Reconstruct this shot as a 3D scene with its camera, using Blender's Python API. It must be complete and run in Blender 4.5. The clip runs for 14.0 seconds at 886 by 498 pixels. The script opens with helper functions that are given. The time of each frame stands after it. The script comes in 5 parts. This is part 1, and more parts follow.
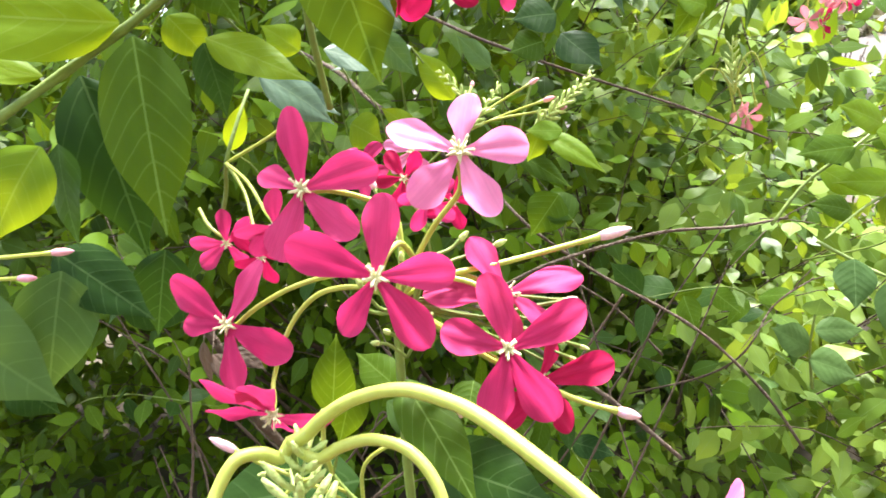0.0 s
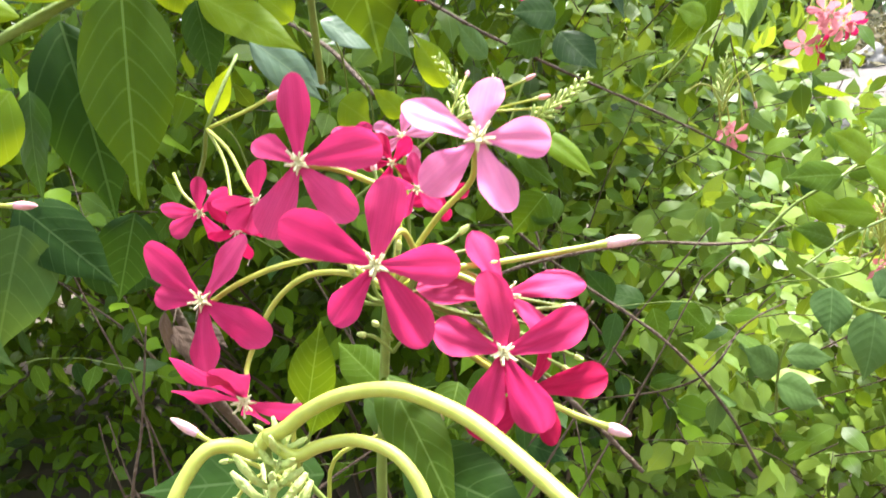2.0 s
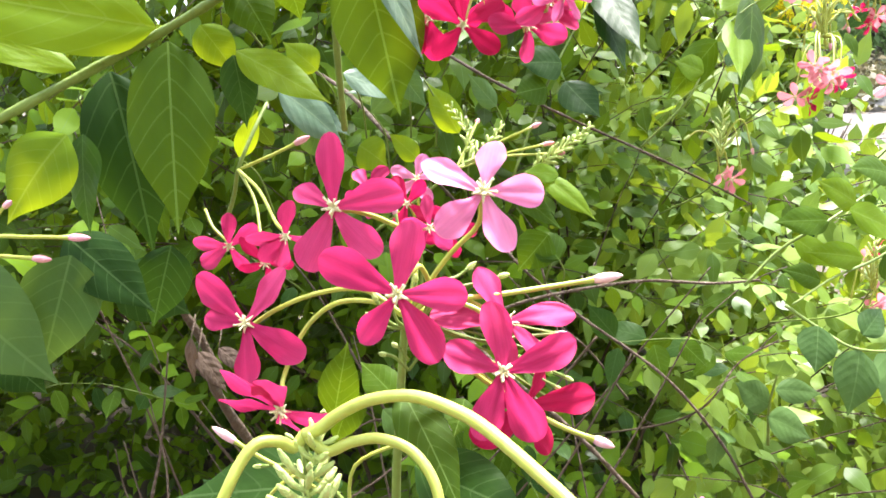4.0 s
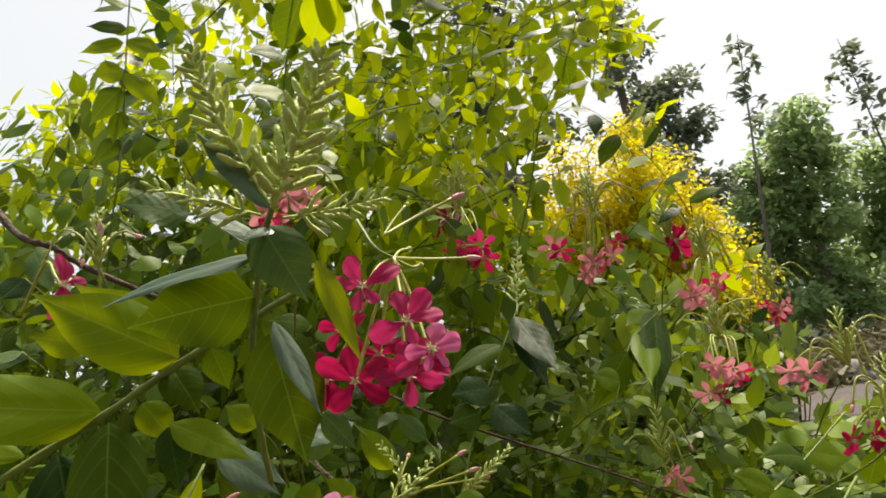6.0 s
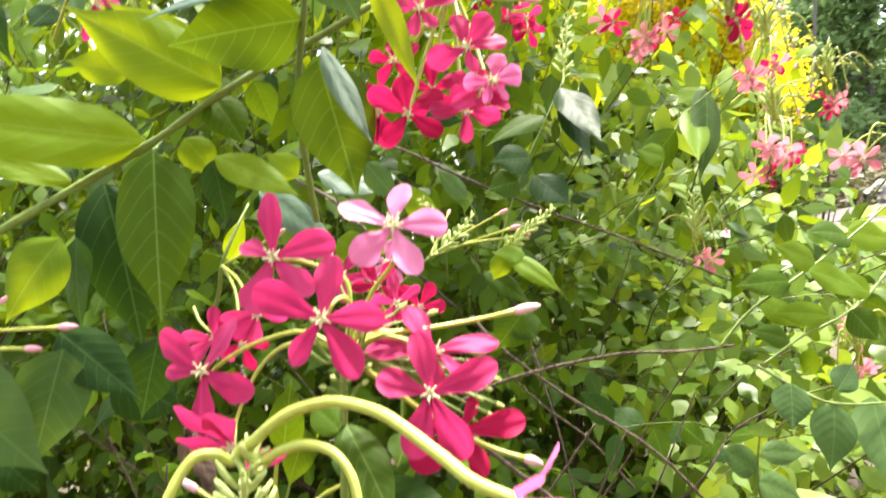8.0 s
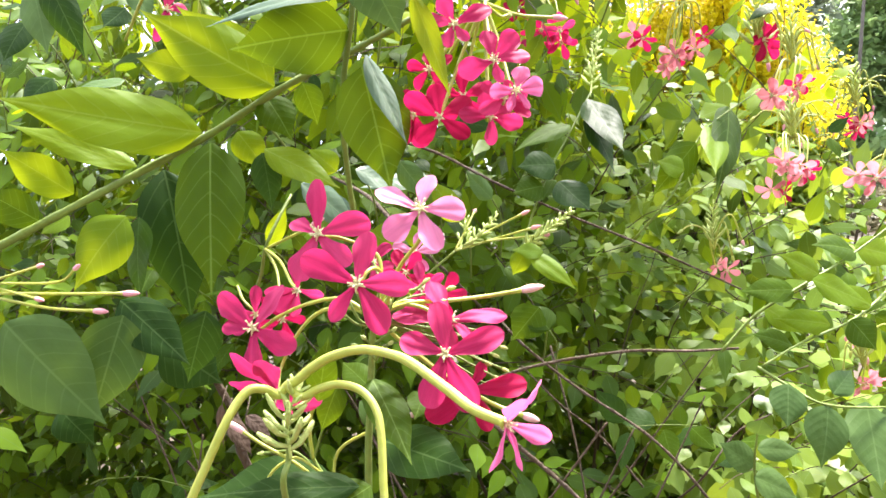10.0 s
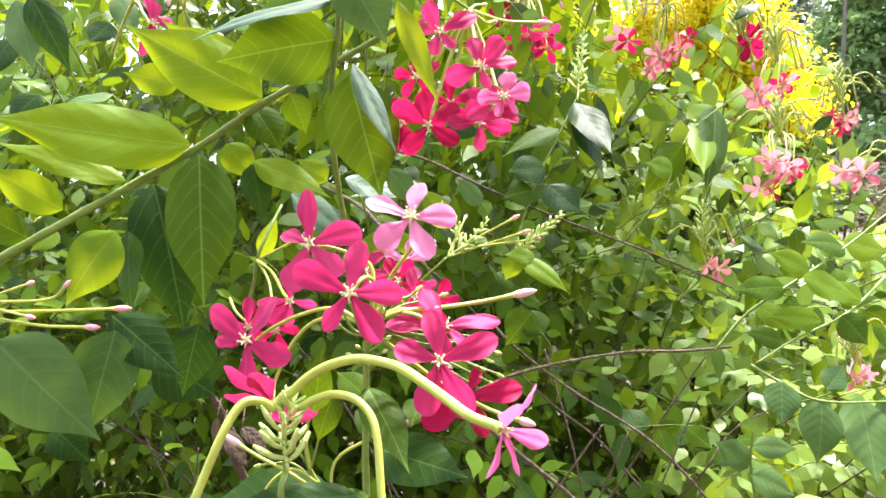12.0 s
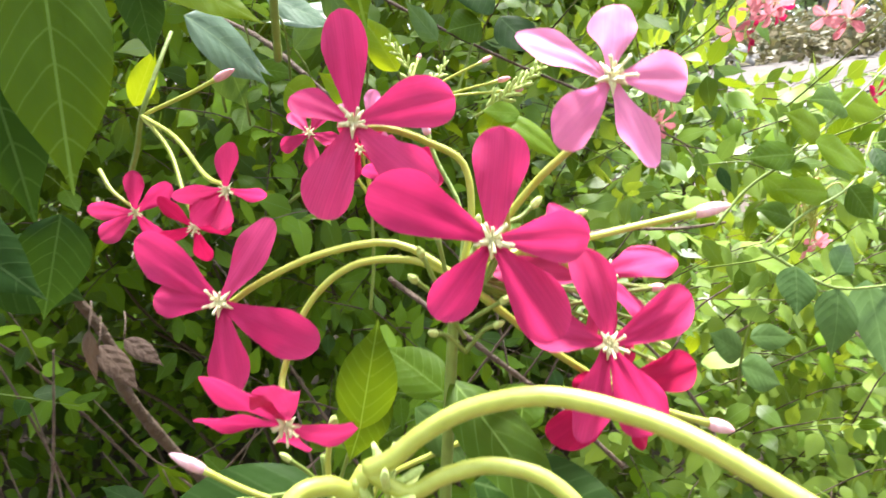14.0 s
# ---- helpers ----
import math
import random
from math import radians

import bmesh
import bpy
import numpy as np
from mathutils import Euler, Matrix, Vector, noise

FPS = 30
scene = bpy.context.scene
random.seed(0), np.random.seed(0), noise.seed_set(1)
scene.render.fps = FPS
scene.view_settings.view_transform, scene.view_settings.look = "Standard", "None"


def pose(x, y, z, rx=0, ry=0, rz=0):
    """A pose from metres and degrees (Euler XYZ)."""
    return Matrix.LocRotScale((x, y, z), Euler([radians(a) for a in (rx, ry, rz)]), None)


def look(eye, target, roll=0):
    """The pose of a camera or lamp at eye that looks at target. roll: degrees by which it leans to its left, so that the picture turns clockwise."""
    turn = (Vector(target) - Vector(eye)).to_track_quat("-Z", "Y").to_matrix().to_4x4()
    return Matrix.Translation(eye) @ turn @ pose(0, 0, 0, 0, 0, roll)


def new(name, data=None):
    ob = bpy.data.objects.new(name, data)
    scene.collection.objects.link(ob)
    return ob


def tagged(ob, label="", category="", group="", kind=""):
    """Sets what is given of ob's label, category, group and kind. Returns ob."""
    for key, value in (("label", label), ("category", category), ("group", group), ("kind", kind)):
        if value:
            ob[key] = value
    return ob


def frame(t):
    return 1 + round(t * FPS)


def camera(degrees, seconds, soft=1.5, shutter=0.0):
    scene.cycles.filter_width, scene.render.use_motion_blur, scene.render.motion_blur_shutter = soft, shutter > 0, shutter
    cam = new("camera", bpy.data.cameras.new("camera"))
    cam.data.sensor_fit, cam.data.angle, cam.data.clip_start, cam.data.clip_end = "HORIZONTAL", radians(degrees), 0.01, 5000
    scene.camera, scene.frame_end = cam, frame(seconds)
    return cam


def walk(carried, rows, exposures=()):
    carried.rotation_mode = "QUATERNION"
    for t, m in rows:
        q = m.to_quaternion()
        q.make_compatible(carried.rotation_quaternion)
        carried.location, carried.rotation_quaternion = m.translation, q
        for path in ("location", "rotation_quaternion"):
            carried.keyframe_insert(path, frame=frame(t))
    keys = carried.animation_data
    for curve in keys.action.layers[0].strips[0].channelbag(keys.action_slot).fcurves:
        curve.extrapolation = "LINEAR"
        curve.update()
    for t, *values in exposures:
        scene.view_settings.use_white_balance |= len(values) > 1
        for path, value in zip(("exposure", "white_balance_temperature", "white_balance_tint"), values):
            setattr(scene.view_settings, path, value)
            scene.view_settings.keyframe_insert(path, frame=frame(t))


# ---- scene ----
cam = camera(62.0, 14.0, soft=1.6, shutter=0.5)
PATH = [
    (0, 0.0009, 0.0052, 1.3460, 77.73, 9.04, -1.69),
    (0.5, -0.0034, 0.0195, 1.3484, 76.38, 9.66, -3.66),
    (1, -0.0204, 0.0387, 1.3355, 72.39, 7.47, -4.79),
    (1.5, -0.0171, 0.0452, 1.3318, 73.34, 3.45, -4.68),
    (2, -0.0094, 0.0196, 1.3446, 76.85, 3.28, -3.15),
    (2.2, -0.0077, 0.0148, 1.3468, 77.60, 2.70, -3.91),
    (4.3, -0.0118, -0.0209, 1.3558, 80.67, 2.50, -2.15),
    (4.5, -0.0116, -0.0237, 1.3678, 84.25, 2.68, -2.01),
    (5, 0.0064, -0.0665, 1.3415, 96.92, 7.02, -0.38),
    (5.5, 0.0370, -0.0908, 1.3576, 100.98, 8.30, 0.36),
    (6, 0.0439, -0.0830, 1.3571, 104.28, 9.33, -2.71),
    (6.5, 0.0487, -0.0755, 1.3655, 103.87, 10.13, -3.38),
    (7, 0.0403, -0.0572, 1.3515, 98.04, 9.23, -3.30),
    (7.5, 0.0156, -0.0515, 1.3479, 93.23, 8.27, -3.97),
    (8, 0.0197, -0.0550, 1.3226, 89.17, 6.30, -1.31),
    (8.5, 0.0240, -0.0734, 1.3093, 88.11, 4.69, 0.57),
    (8.7, 0.0351, -0.0899, 1.3080, 89.25, 4.04, 1.73),
    (11, 0.0148, -0.1067, 1.3166, 89.85, 4.18, -0.12),
    (11.5, 0.0164, -0.1073, 1.3169, 89.65, 5.16, -0.38),
    (12, 0.0230, -0.1056, 1.3130, 90.26, 5.17, 0.41),
    (12.5, 0.0219, -0.0912, 1.3139, 88.26, 4.88, 0.30),
    (13, -0.0110, -0.0404, 1.3076, 84.34, 4.82, -2.28),
    (13.5, -0.0444, 0.0343, 1.3182, 77.91, 5.73, -7.97),
    (14, -0.0551, 0.0621, 1.3321, 76.64, 3.80, -11.71),
]
walk(cam, [(t, pose(*p)) for t, *p in PATH], exposures=[
    (0.0, 2.54, 6150, 10), (1.5, 2.42, 6150, 10), (2.2, 2.50, 6150, 10), (4.5, 2.60, 6150, 10), (5.0, 2.38, 6400, 10), (5.5, 1.58, 7100, 10), (6.0, 0.70, 7300, 10), (6.5, 0.58, 7200, 10), (7.0, 1.40, 7200, 10), (7.5, 2.21, 6900, 10), (8.0, 2.43, 6600, 10), (11.0, 2.49, 6350, 14), (13.2, 2.45, 6150, 10), (14.0, 2.38, 6150, 10)])

# ---- daylight: bright, thin overcast ----
SUN_EL, SUN_AZ = 66.0, 35.0
world = bpy.data.worlds.new("sky")
scene.world = world
world.use_nodes = True
wn = world.node_tree
sky = wn.nodes.new("ShaderNodeTexSky")
sky.sky_type, sky.sun_disc = "NISHITA", False
sky.sun_elevation, sky.sun_rotation = radians(SUN_EL), radians(SUN_AZ)
sky.air_density, sky.dust_density, sky.ozone_density = 1.0, 4.0, 1.0
haze = wn.nodes.new("ShaderNodeMix")
haze.data_type = "RGBA"
haze.inputs[0].default_value = 0.48
haze.inputs[7].default_value = (12.7, 13.6, 14.5, 1)
wn.links.new(sky.outputs[0], haze.inputs[6])
wn.links.new(haze.outputs[2], wn.nodes["Background"].inputs[0])
wn.nodes["Background"].inputs[1].default_value = 0.070
sun = new("sun", bpy.data.lights.new("sun", "SUN"))
sun.data.energy, sun.data.angle, sun.data.color = 5.0, radians(9), (1.0, 0.95, 0.87)
sun.matrix_world = look((6 * math.sin(radians(SUN_AZ)), 6 * math.cos(radians(SUN_AZ)), 6 * math.tan(radians(SUN_EL))), (0, 0, 0))


# ---- materials ----
def material(name):
    m = bpy.data.materials.new(name)
    m.use_nodes = True
    nt = m.node_tree
    nt.nodes.clear()
    return m, nt, nt.nodes.new("ShaderNodeOutputMaterial")


def node(nt, kind, **inputs):
    n = nt.nodes.new(kind)
    for key, value in inputs.items():
        n.inputs[key].default_value = value
    return n


def ramp(nt, source, stops):
    r = nt.nodes.new("ShaderNodeValToRGB")
    while len(r.color_ramp.elements) < len(stops):
        r.color_ramp.elements.new(0.5)
    for e, (at, c) in zip(r.color_ramp.elements, stops):
        e.position, e.color = at, (*c, 1)
    nt.links.new(source, r.inputs[0])
    return r.outputs[0]


def mixed(nt, fac, a, b, blend="MIX"):
    m = nt.nodes.new("ShaderNodeMix")
    m.data_type, m.blend_type = "RGBA", blend
    for slot, v in ((0, fac), (6, a), (7, b)):
        if isinstance(v, (int, float)):
            m.inputs[slot].default_value = v
        elif isinstance(v, tuple):
            m.inputs[slot].default_value = (*v, 1)
        else:
            nt.links.new(v, m.inputs[slot])
    return m.outputs[2]


def maths(nt, op, a, b=0.0, c=0.0):
    m = nt.nodes.new("ShaderNodeMath")
    m.operation = op
    for slot, v in ((0, a), (1, b), (2, c)):
        if isinstance(v, (int, float)):
            m.inputs[slot].default_value = v
        else:
            nt.links.new(v, m.inputs[slot])
    return m.outputs[0]


def blade_material(name, dark, light, through_light, thin=0.4, veins=9.0, vein_colour=None, rough=0.42, islands=False, spread=0.5, gloss=0.2, tip=None, relief=0.08, streak=0.0):
    """A leaf or petal: u runs along the blade, v across it."""
    m, nt, out = material(name)
    uv = nt.nodes.new("ShaderNodeUVMap")
    sep = nt.nodes.new("ShaderNodeSeparateXYZ")
    nt.links.new(uv.outputs[0], sep.inputs[0])
    if islands:
        rnd = nt.nodes.new("ShaderNodeNewGeometry").outputs["Random Per Island"]
    else:
        rnd = nt.nodes.new("ShaderNodeObjectInfo").outputs["Random"]
    noise_n = node(nt, "ShaderNodeTexNoise", Scale=6.0, Detail=4.0)
    geo = nt.nodes.new("ShaderNodeTexCoord")
    nt.links.new(geo.outputs["Object"], noise_n.inputs["Vector"])
    fac = maths(nt, "ADD", maths(nt, "MULTIPLY", rnd, spread * 1.6), maths(nt, "MULTIPLY", noise_n.outputs["Fac"], 0.5))
    fac = maths(nt, "SUBTRACT", fac, 0.25)
    base = ramp(nt, fac, [(0.0, dark), (1.0, light)])
    if tip:
        base = mixed(nt, maths(nt, "MULTIPLY", maths(nt, "POWER", sep.outputs[0], 2.5), 0.16), base, tip)
    if streak:
        grain = nt.nodes.new("ShaderNodeCombineXYZ")
        for slot, source in ((0, maths(nt, "MULTIPLY", sep.outputs[1], 38.0)), (1, maths(nt, "MULTIPLY", sep.outputs[0], 1.3)), (2, maths(nt, "MULTIPLY", rnd, 60.0))):
            nt.links.new(source, grain.inputs[slot])
        lines = node(nt, "ShaderNodeTexNoise", Scale=1.0, Detail=3.0)
        nt.links.new(grain.outputs[0], lines.inputs["Vector"])
        shade = ramp(nt, lines.outputs["Fac"], [(0.35, (1 - streak,) * 3), (0.62, (1.0, 1.0, 1.0))])
        base = mixed(nt, 1.0, base, shade, "MULTIPLY")
    side = maths(nt, "ABSOLUTE", maths(nt, "SUBTRACT", sep.outputs[1], 0.5))
    bump_source = noise_n.outputs["Fac"]
    if vein_colour:
        mid = maths(nt, "LESS_THAN", side, 0.013)
        wave = maths(nt, "SUBTRACT", sep.outputs[0], maths(nt, "MULTIPLY", maths(nt, "POWER", side, 1.35), 0.8))
        wave = maths(nt, "ADD", wave, maths(nt, "MULTIPLY", noise_n.outputs["Fac"], 0.025))
        saw = maths(nt, "ABSOLUTE", maths(nt, "SUBTRACT", maths(nt, "FRACT", maths(nt, "MULTIPLY", wave, veins)), 0.5))
        ribs = maths(nt, "MULTIPLY", maths(nt, "LESS_THAN", saw, 0.042), 0.5)
        vein = maths(nt, "MAXIMUM", mid, ribs) if veins else mid
        base = mixed(nt, maths(nt, "MULTIPLY", vein, 0.62), base, vein_colour)
        soft_saw = maths(nt, "MULTIPLY", saw, 0.25 if veins else 0.0)
        bump_source = maths(nt, "ADD", soft_saw, maths(nt, "MULTIPLY", noise_n.outputs["Fac"], 0.5))
    bump = node(nt, "ShaderNodeBump", Strength=relief, Distance=0.02)
    nt.links.new(bump_source, bump.inputs["Height"])
    bsdf = node(nt, "ShaderNodeBsdfPrincipled", Roughness=rough)
    bsdf.inputs["Specular IOR Level"].default_value = gloss
    nt.links.new(base, bsdf.inputs["Base Color"])
    nt.links.new(bump.outputs[0], bsdf.inputs["Normal"])
    trans = nt.nodes.new("ShaderNodeBsdfTranslucent")
    nt.links.new(mixed(nt, 0.75, base, through_light), trans.inputs[0])
    mix = nt.nodes.new("ShaderNodeMixShader")
    mix.inputs[0].default_value = thin
    nt.links.new(bsdf.outputs[0], mix.inputs[1])
    nt.links.new(trans.outputs[0], mix.inputs[2])
    nt.links.new(mix.outputs[0], out.inputs[0])
    return m


def solid_material(name, dark, light, scale=40.0, rough=0.6, bump=0.3, glow=0.0):
    m, nt, out = material(name)
    geo = nt.nodes.new("ShaderNodeTexCoord")
    n1 = node(nt, "ShaderNodeTexNoise", Scale=scale, Detail=6.0)
    n2 = node(nt, "ShaderNodeTexNoise", Scale=scale * 0.13, Detail=3.0)
    for n in (n1, n2):
        nt.links.new(geo.outputs["Object"], n.inputs["Vector"])
    fac = maths(nt, "ADD", maths(nt, "MULTIPLY", n1.outputs["Fac"], 0.6), maths(nt, "MULTIPLY", n2.outputs["Fac"], 0.6))
    fac = maths(nt, "SUBTRACT", fac, 0.1)
    base = ramp(nt, fac, [(0.2, dark), (0.8, light)])
    b = node(nt, "ShaderNodeBump", Strength=bump, Distance=0.02)
    nt.links.new(n1.outputs["Fac"], b.inputs["Height"])
    bsdf = node(nt, "ShaderNodeBsdfPrincipled", Roughness=rough)
    nt.links.new(base, bsdf.inputs["Base Color"])
    nt.links.new(b.outputs[0], bsdf.inputs["Normal"])
    if glow:
        bsdf.inputs["Subsurface Weight"].default_value = glow
        bsdf.inputs["Subsurface Radius"].default_value = (0.002, 0.002, 0.0005)
        bsdf.inputs["Subsurface Scale"].default_value = 1.0
    nt.links.new(bsdf.outputs[0], out.inputs[0])
    return m


LEAF = blade_material("leaf_green", (0.022, 0.052, 0.0025), (0.058, 0.110, 0.004), (0.23, 0.32, 0.005), 0.36, 7, (0.17, 0.26, 0.05), rough=0.55, gloss=0.09)
# dark leaf tone; also gives shade by colour to leaves hanging behind others
LEAF_DARK = blade_material("leaf_dark", (0.012, 0.034, 0.005), (0.032, 0.068, 0.010), (0.07, 0.14, 0.008), 0.22, 7, (0.08, 0.13, 0.04), rough=0.45, gloss=0.09)
# bright leaf tone; also gives lit and backlit leaves their light by colour
LEAF_BRIGHT = blade_material("leaf_bright", (0.075, 0.150, 0.004), (0.160, 0.255, 0.007), (0.50, 0.55, 0.006), 0.50, 7, (0.24, 0.32, 0.06), rough=0.5, gloss=0.12)
LEAF_SOFT = blade_material("leaf_soft", (0.038, 0.080, 0.018), (0.080, 0.138, 0.036), (0.16, 0.24, 0.025), 0.28, 7, (0.12, 0.19, 0.06), rough=0.48, gloss=0.15)
# bluish base colour holds the sky's sheen on glossy leaves
LEAF_SHEEN = blade_material("leaf_sky_sheen", (0.045, 0.085, 0.050), (0.095, 0.150, 0.090), (0.13, 0.20, 0.06), 0.20, 7, (0.16, 0.22, 0.12), rough=0.42, gloss=0.30)
LEAF_DRY = blade_material("leaf_dry", (0.055, 0.032, 0.022), (0.13, 0.085, 0.06), (0.16, 0.09, 0.05), 0.15, 5, (0.16, 0.11, 0.08), rough=0.7, relief=0.3)
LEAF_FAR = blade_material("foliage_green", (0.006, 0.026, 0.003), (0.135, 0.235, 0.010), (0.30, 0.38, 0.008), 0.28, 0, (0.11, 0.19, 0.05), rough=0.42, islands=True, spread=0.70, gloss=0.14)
# brighter, yellower copy of the shrub leaf: sunlight on the crown put into its colour
LEAF_SUNLIT = blade_material("foliage_sunlit", (0.090, 0.185, 0.006), (0.30, 0.42, 0.012), (0.66, 0.70, 0.008), 0.54, 0, (0.2, 0.26, 0.07), islands=True, spread=0.65, gloss=0.12)
LEAF_GOLD = blade_material("foliage_gold", (0.50, 0.42, 0.012), (0.72, 0.62, 0.03), (0.90, 0.80, 0.02), 0.55, 8, None, islands=True, gloss=0.1)
# lighter than real leaves: the haze of distance is mixed into the colour
LEAF_TREE = blade_material("foliage_tree", (0.13, 0.22, 0.085), (0.26, 0.37, 0.16), (0.38, 0.50, 0.18), 0.55, 8, None, islands=True)
# greyed and lightened as well, to carry haze without any volume
LEAF_GREY = blade_material("foliage_hazy", (0.07, 0.10, 0.065), (0.16, 0.205, 0.14), (0.23, 0.28, 0.16), 0.4, 8, None, islands=True)
LEAF_DULL = blade_material("foliage_brown", (0.045, 0.050, 0.022), (0.15, 0.115, 0.065), (0.14, 0.13, 0.05), 0.25, 8, None, islands=True, gloss=0.05)
# pale leaf copy; on the shrub its paleness stands for light from the sky
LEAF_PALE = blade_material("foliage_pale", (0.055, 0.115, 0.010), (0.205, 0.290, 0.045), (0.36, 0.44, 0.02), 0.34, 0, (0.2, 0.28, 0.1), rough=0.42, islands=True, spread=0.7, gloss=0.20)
PETAL_RED = blade_material("petal_red", (0.37, 0.012, 0.085), (0.54, 0.050, 0.165), (0.68, 0.035, 0.17), 0.38, 14, None, rough=0.55, spread=0.6, gloss=0.08, tip=(0.64, 0.11, 0.25), relief=0.04, streak=0.2)
PETAL_DEEP = blade_material("petal_deep_red", (0.32, 0.005, 0.040), (0.46, 0.014, 0.085), (0.60, 0.014, 0.11), 0.32, 14, None, rough=0.55, gloss=0.08, relief=0.04, streak=0.22)
PETAL_PINK = blade_material("petal_pink", (0.62, 0.13, 0.31), (0.74, 0.27, 0.47), (0.78, 0.28, 0.49), 0.4, 14, None, rough=0.5, gloss=0.12, relief=0.04, streak=0.1)
PETAL_ROSE = blade_material("petal_rose", (0.54, 0.05, 0.20), (0.68, 0.16, 0.36), (0.74, 0.15, 0.36), 0.4, 14, None, rough=0.5, gloss=0.1, tip=(0.74, 0.36, 0.52), relief=0.04, streak=0.12)
PETAL_SALMON = blade_material("petal_salmon", (0.52, 0.10, 0.15), (0.66, 0.27, 0.31), (0.70, 0.26, 0.31), 0.4, 14, None, rough=0.5, relief=0.04, streak=0.22)
TUBE = solid_material("flower_tube", (0.27, 0.29, 0.03), (0.40, 0.42, 0.08), 300, 0.5, 0.04, glow=0.3)
SHOOT = solid_material("green_shoot", (0.10, 0.145, 0.018), (0.19, 0.25, 0.04), 200, 0.6, 0.15)
FUZZ = solid_material("young_bud", (0.32, 0.40, 0.08), (0.52, 0.58, 0.20), 250, 0.7, 0.4)
CREAM = solid_material("stamen_cream", (0.52, 0.47, 0.22), (0.74, 0.70, 0.48), 400, 0.6, 0.2)
BUD_PINK = solid_material("bud_pink", (0.60, 0.18, 0.28), (0.70, 0.40, 0.43), 300, 0.5, 0.2, glow=0.2)
BUD_PALE = solid_material("bud_pale", (0.62, 0.28, 0.38), (0.68, 0.50, 0.48), 300, 0.5, 0.2, glow=0.2)
BARK = solid_material("twig_bark", (0.040, 0.022, 0.012), (0.115, 0.070, 0.042), 120, 0.8, 0.6)
BARK_TREE = solid_material("tree_bark", (0.07, 0.06, 0.05), (0.18, 0.16, 0.14), 12, 0.9, 0.7)
EARTH = solid_material("earth", (0.040, 0.030, 0.020), (0.095, 0.072, 0.050), 3.0, 0.95, 0.6)
SAND = solid_material("sand_path", (0.052, 0.042, 0.037), (0.092, 0.077, 0.068), 5.0, 0.95, 0.6)
STONE = solid_material("grey_stone", (0.13, 0.12, 0.11), (0.26, 0.24, 0.22), 8.0, 0.9, 0.7)
PLASTER = solid_material("white_plaster", (0.70, 0.70, 0.68), (0.82, 0.82, 0.80), 6.0, 0.8, 0.2)
ROOFING = solid_material("dark_roofing", (0.10, 0.09, 0.09), (0.2, 0.18, 0.17), 6.0, 0.8, 0.3)
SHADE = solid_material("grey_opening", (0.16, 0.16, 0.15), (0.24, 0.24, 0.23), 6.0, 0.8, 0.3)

# ---- building blocks ----
PLACE = {}


def hang(ob, parent, m):
    """Puts ob at the world pose m under parent."""
    PLACE[ob] = m
    if parent is None:
        ob.matrix_basis = m
    else:
        ob.parent = parent
        ob.matrix_basis = PLACE[parent].inverted() @ m
    return ob


def mesh_of(name, verts, faces, mat, uvs=None, smooth=True):
    me = bpy.data.meshes.new(name)
    me.from_pydata([tuple(v) for v in verts], [], faces)
    me.materials.append(mat)
    if uvs is not None:
        layer = me.uv_layers.new(name="UVMap")
        order = np.empty(len(me.loops), dtype=np.int32)
        me.loops.foreach_get("vertex_index", order)
        layer.data.foreach_set("uv", np.asarray(uvs, dtype=np.float32)[order].ravel())
    if smooth:
        me.polygons.foreach_set("use_smooth", [True] * len(me.polygons))
    me.update()
    return me


def part(name, me, parent, m=None, label=""):
    ob = new(name, me)
    hang(ob, parent, m or PLACE[parent].copy())
    return tagged(ob, label) if label else ob


def thing(name, at, label, category, group="", kind="", me=None):
    ob = new(name, me)
    hang(ob, None, Matrix.Translation(at))
    return tagged(ob, label, category, group, kind)


def spline(pts, n):
    """A smooth line of n + 1 points through pts (Catmull-Rom)."""
    p = [Vector(q) for q in pts]
    p = [2 * p[0] - p[1]] + p + [2 * p[-1] - p[-2]]
    out = []
    spans = len(p) - 3
    for i in range(n + 1):
        s = min(i / n * spans, spans - 1e-6)
        k, f = int(s), s - int(s)
        a, b, c, d = p[k:k + 4]
        out.append(0.5 * (2 * b + (c - a) * f + (2 * a - 5 * b + 4 * c - d) * f * f + (3 * b - a - 3 * c + d) * f ** 3))
    return out


def sweep(line, radii, sides=8, origin=(0, 0, 0)):
    """Verts and faces of a round tube along a line, closed at both ends."""
    o = Vector(origin)
    verts, faces = [], []
    side = None
    for i, p in enumerate(line):
        ahead = (line[min(i + 1, len(line) - 1)] - line[max(i - 1, 0)]).normalized()
        if side is None:
            side = ahead.orthogonal().normalized()
        side = (side - ahead * side.dot(ahead)).normalized()
        up = ahead.cross(side)
        r = radii(i / (len(line) - 1)) if callable(radii) else radii
        for k in range(sides):
            a = 2 * math.pi * k / sides
            verts.append(p - o + (side * math.cos(a) + up * math.sin(a)) * r)
    for i in range(len(line) - 1):
        for k in range(sides):
            a, b = i * sides + k, i * sides + (k + 1) % sides
            faces.append((a, b, b + sides, a + sides))
    faces.append(tuple(range(sides - 1, -1, -1)))
    faces.append(tuple(range(len(verts) - sides, len(verts))))
    return verts, faces


def joined(pieces):
    verts, faces = [], []
    for v, f in pieces:
        n = len(verts)
        verts += v
        faces += [tuple(i + n for i in q) for q in f]
    return verts, faces


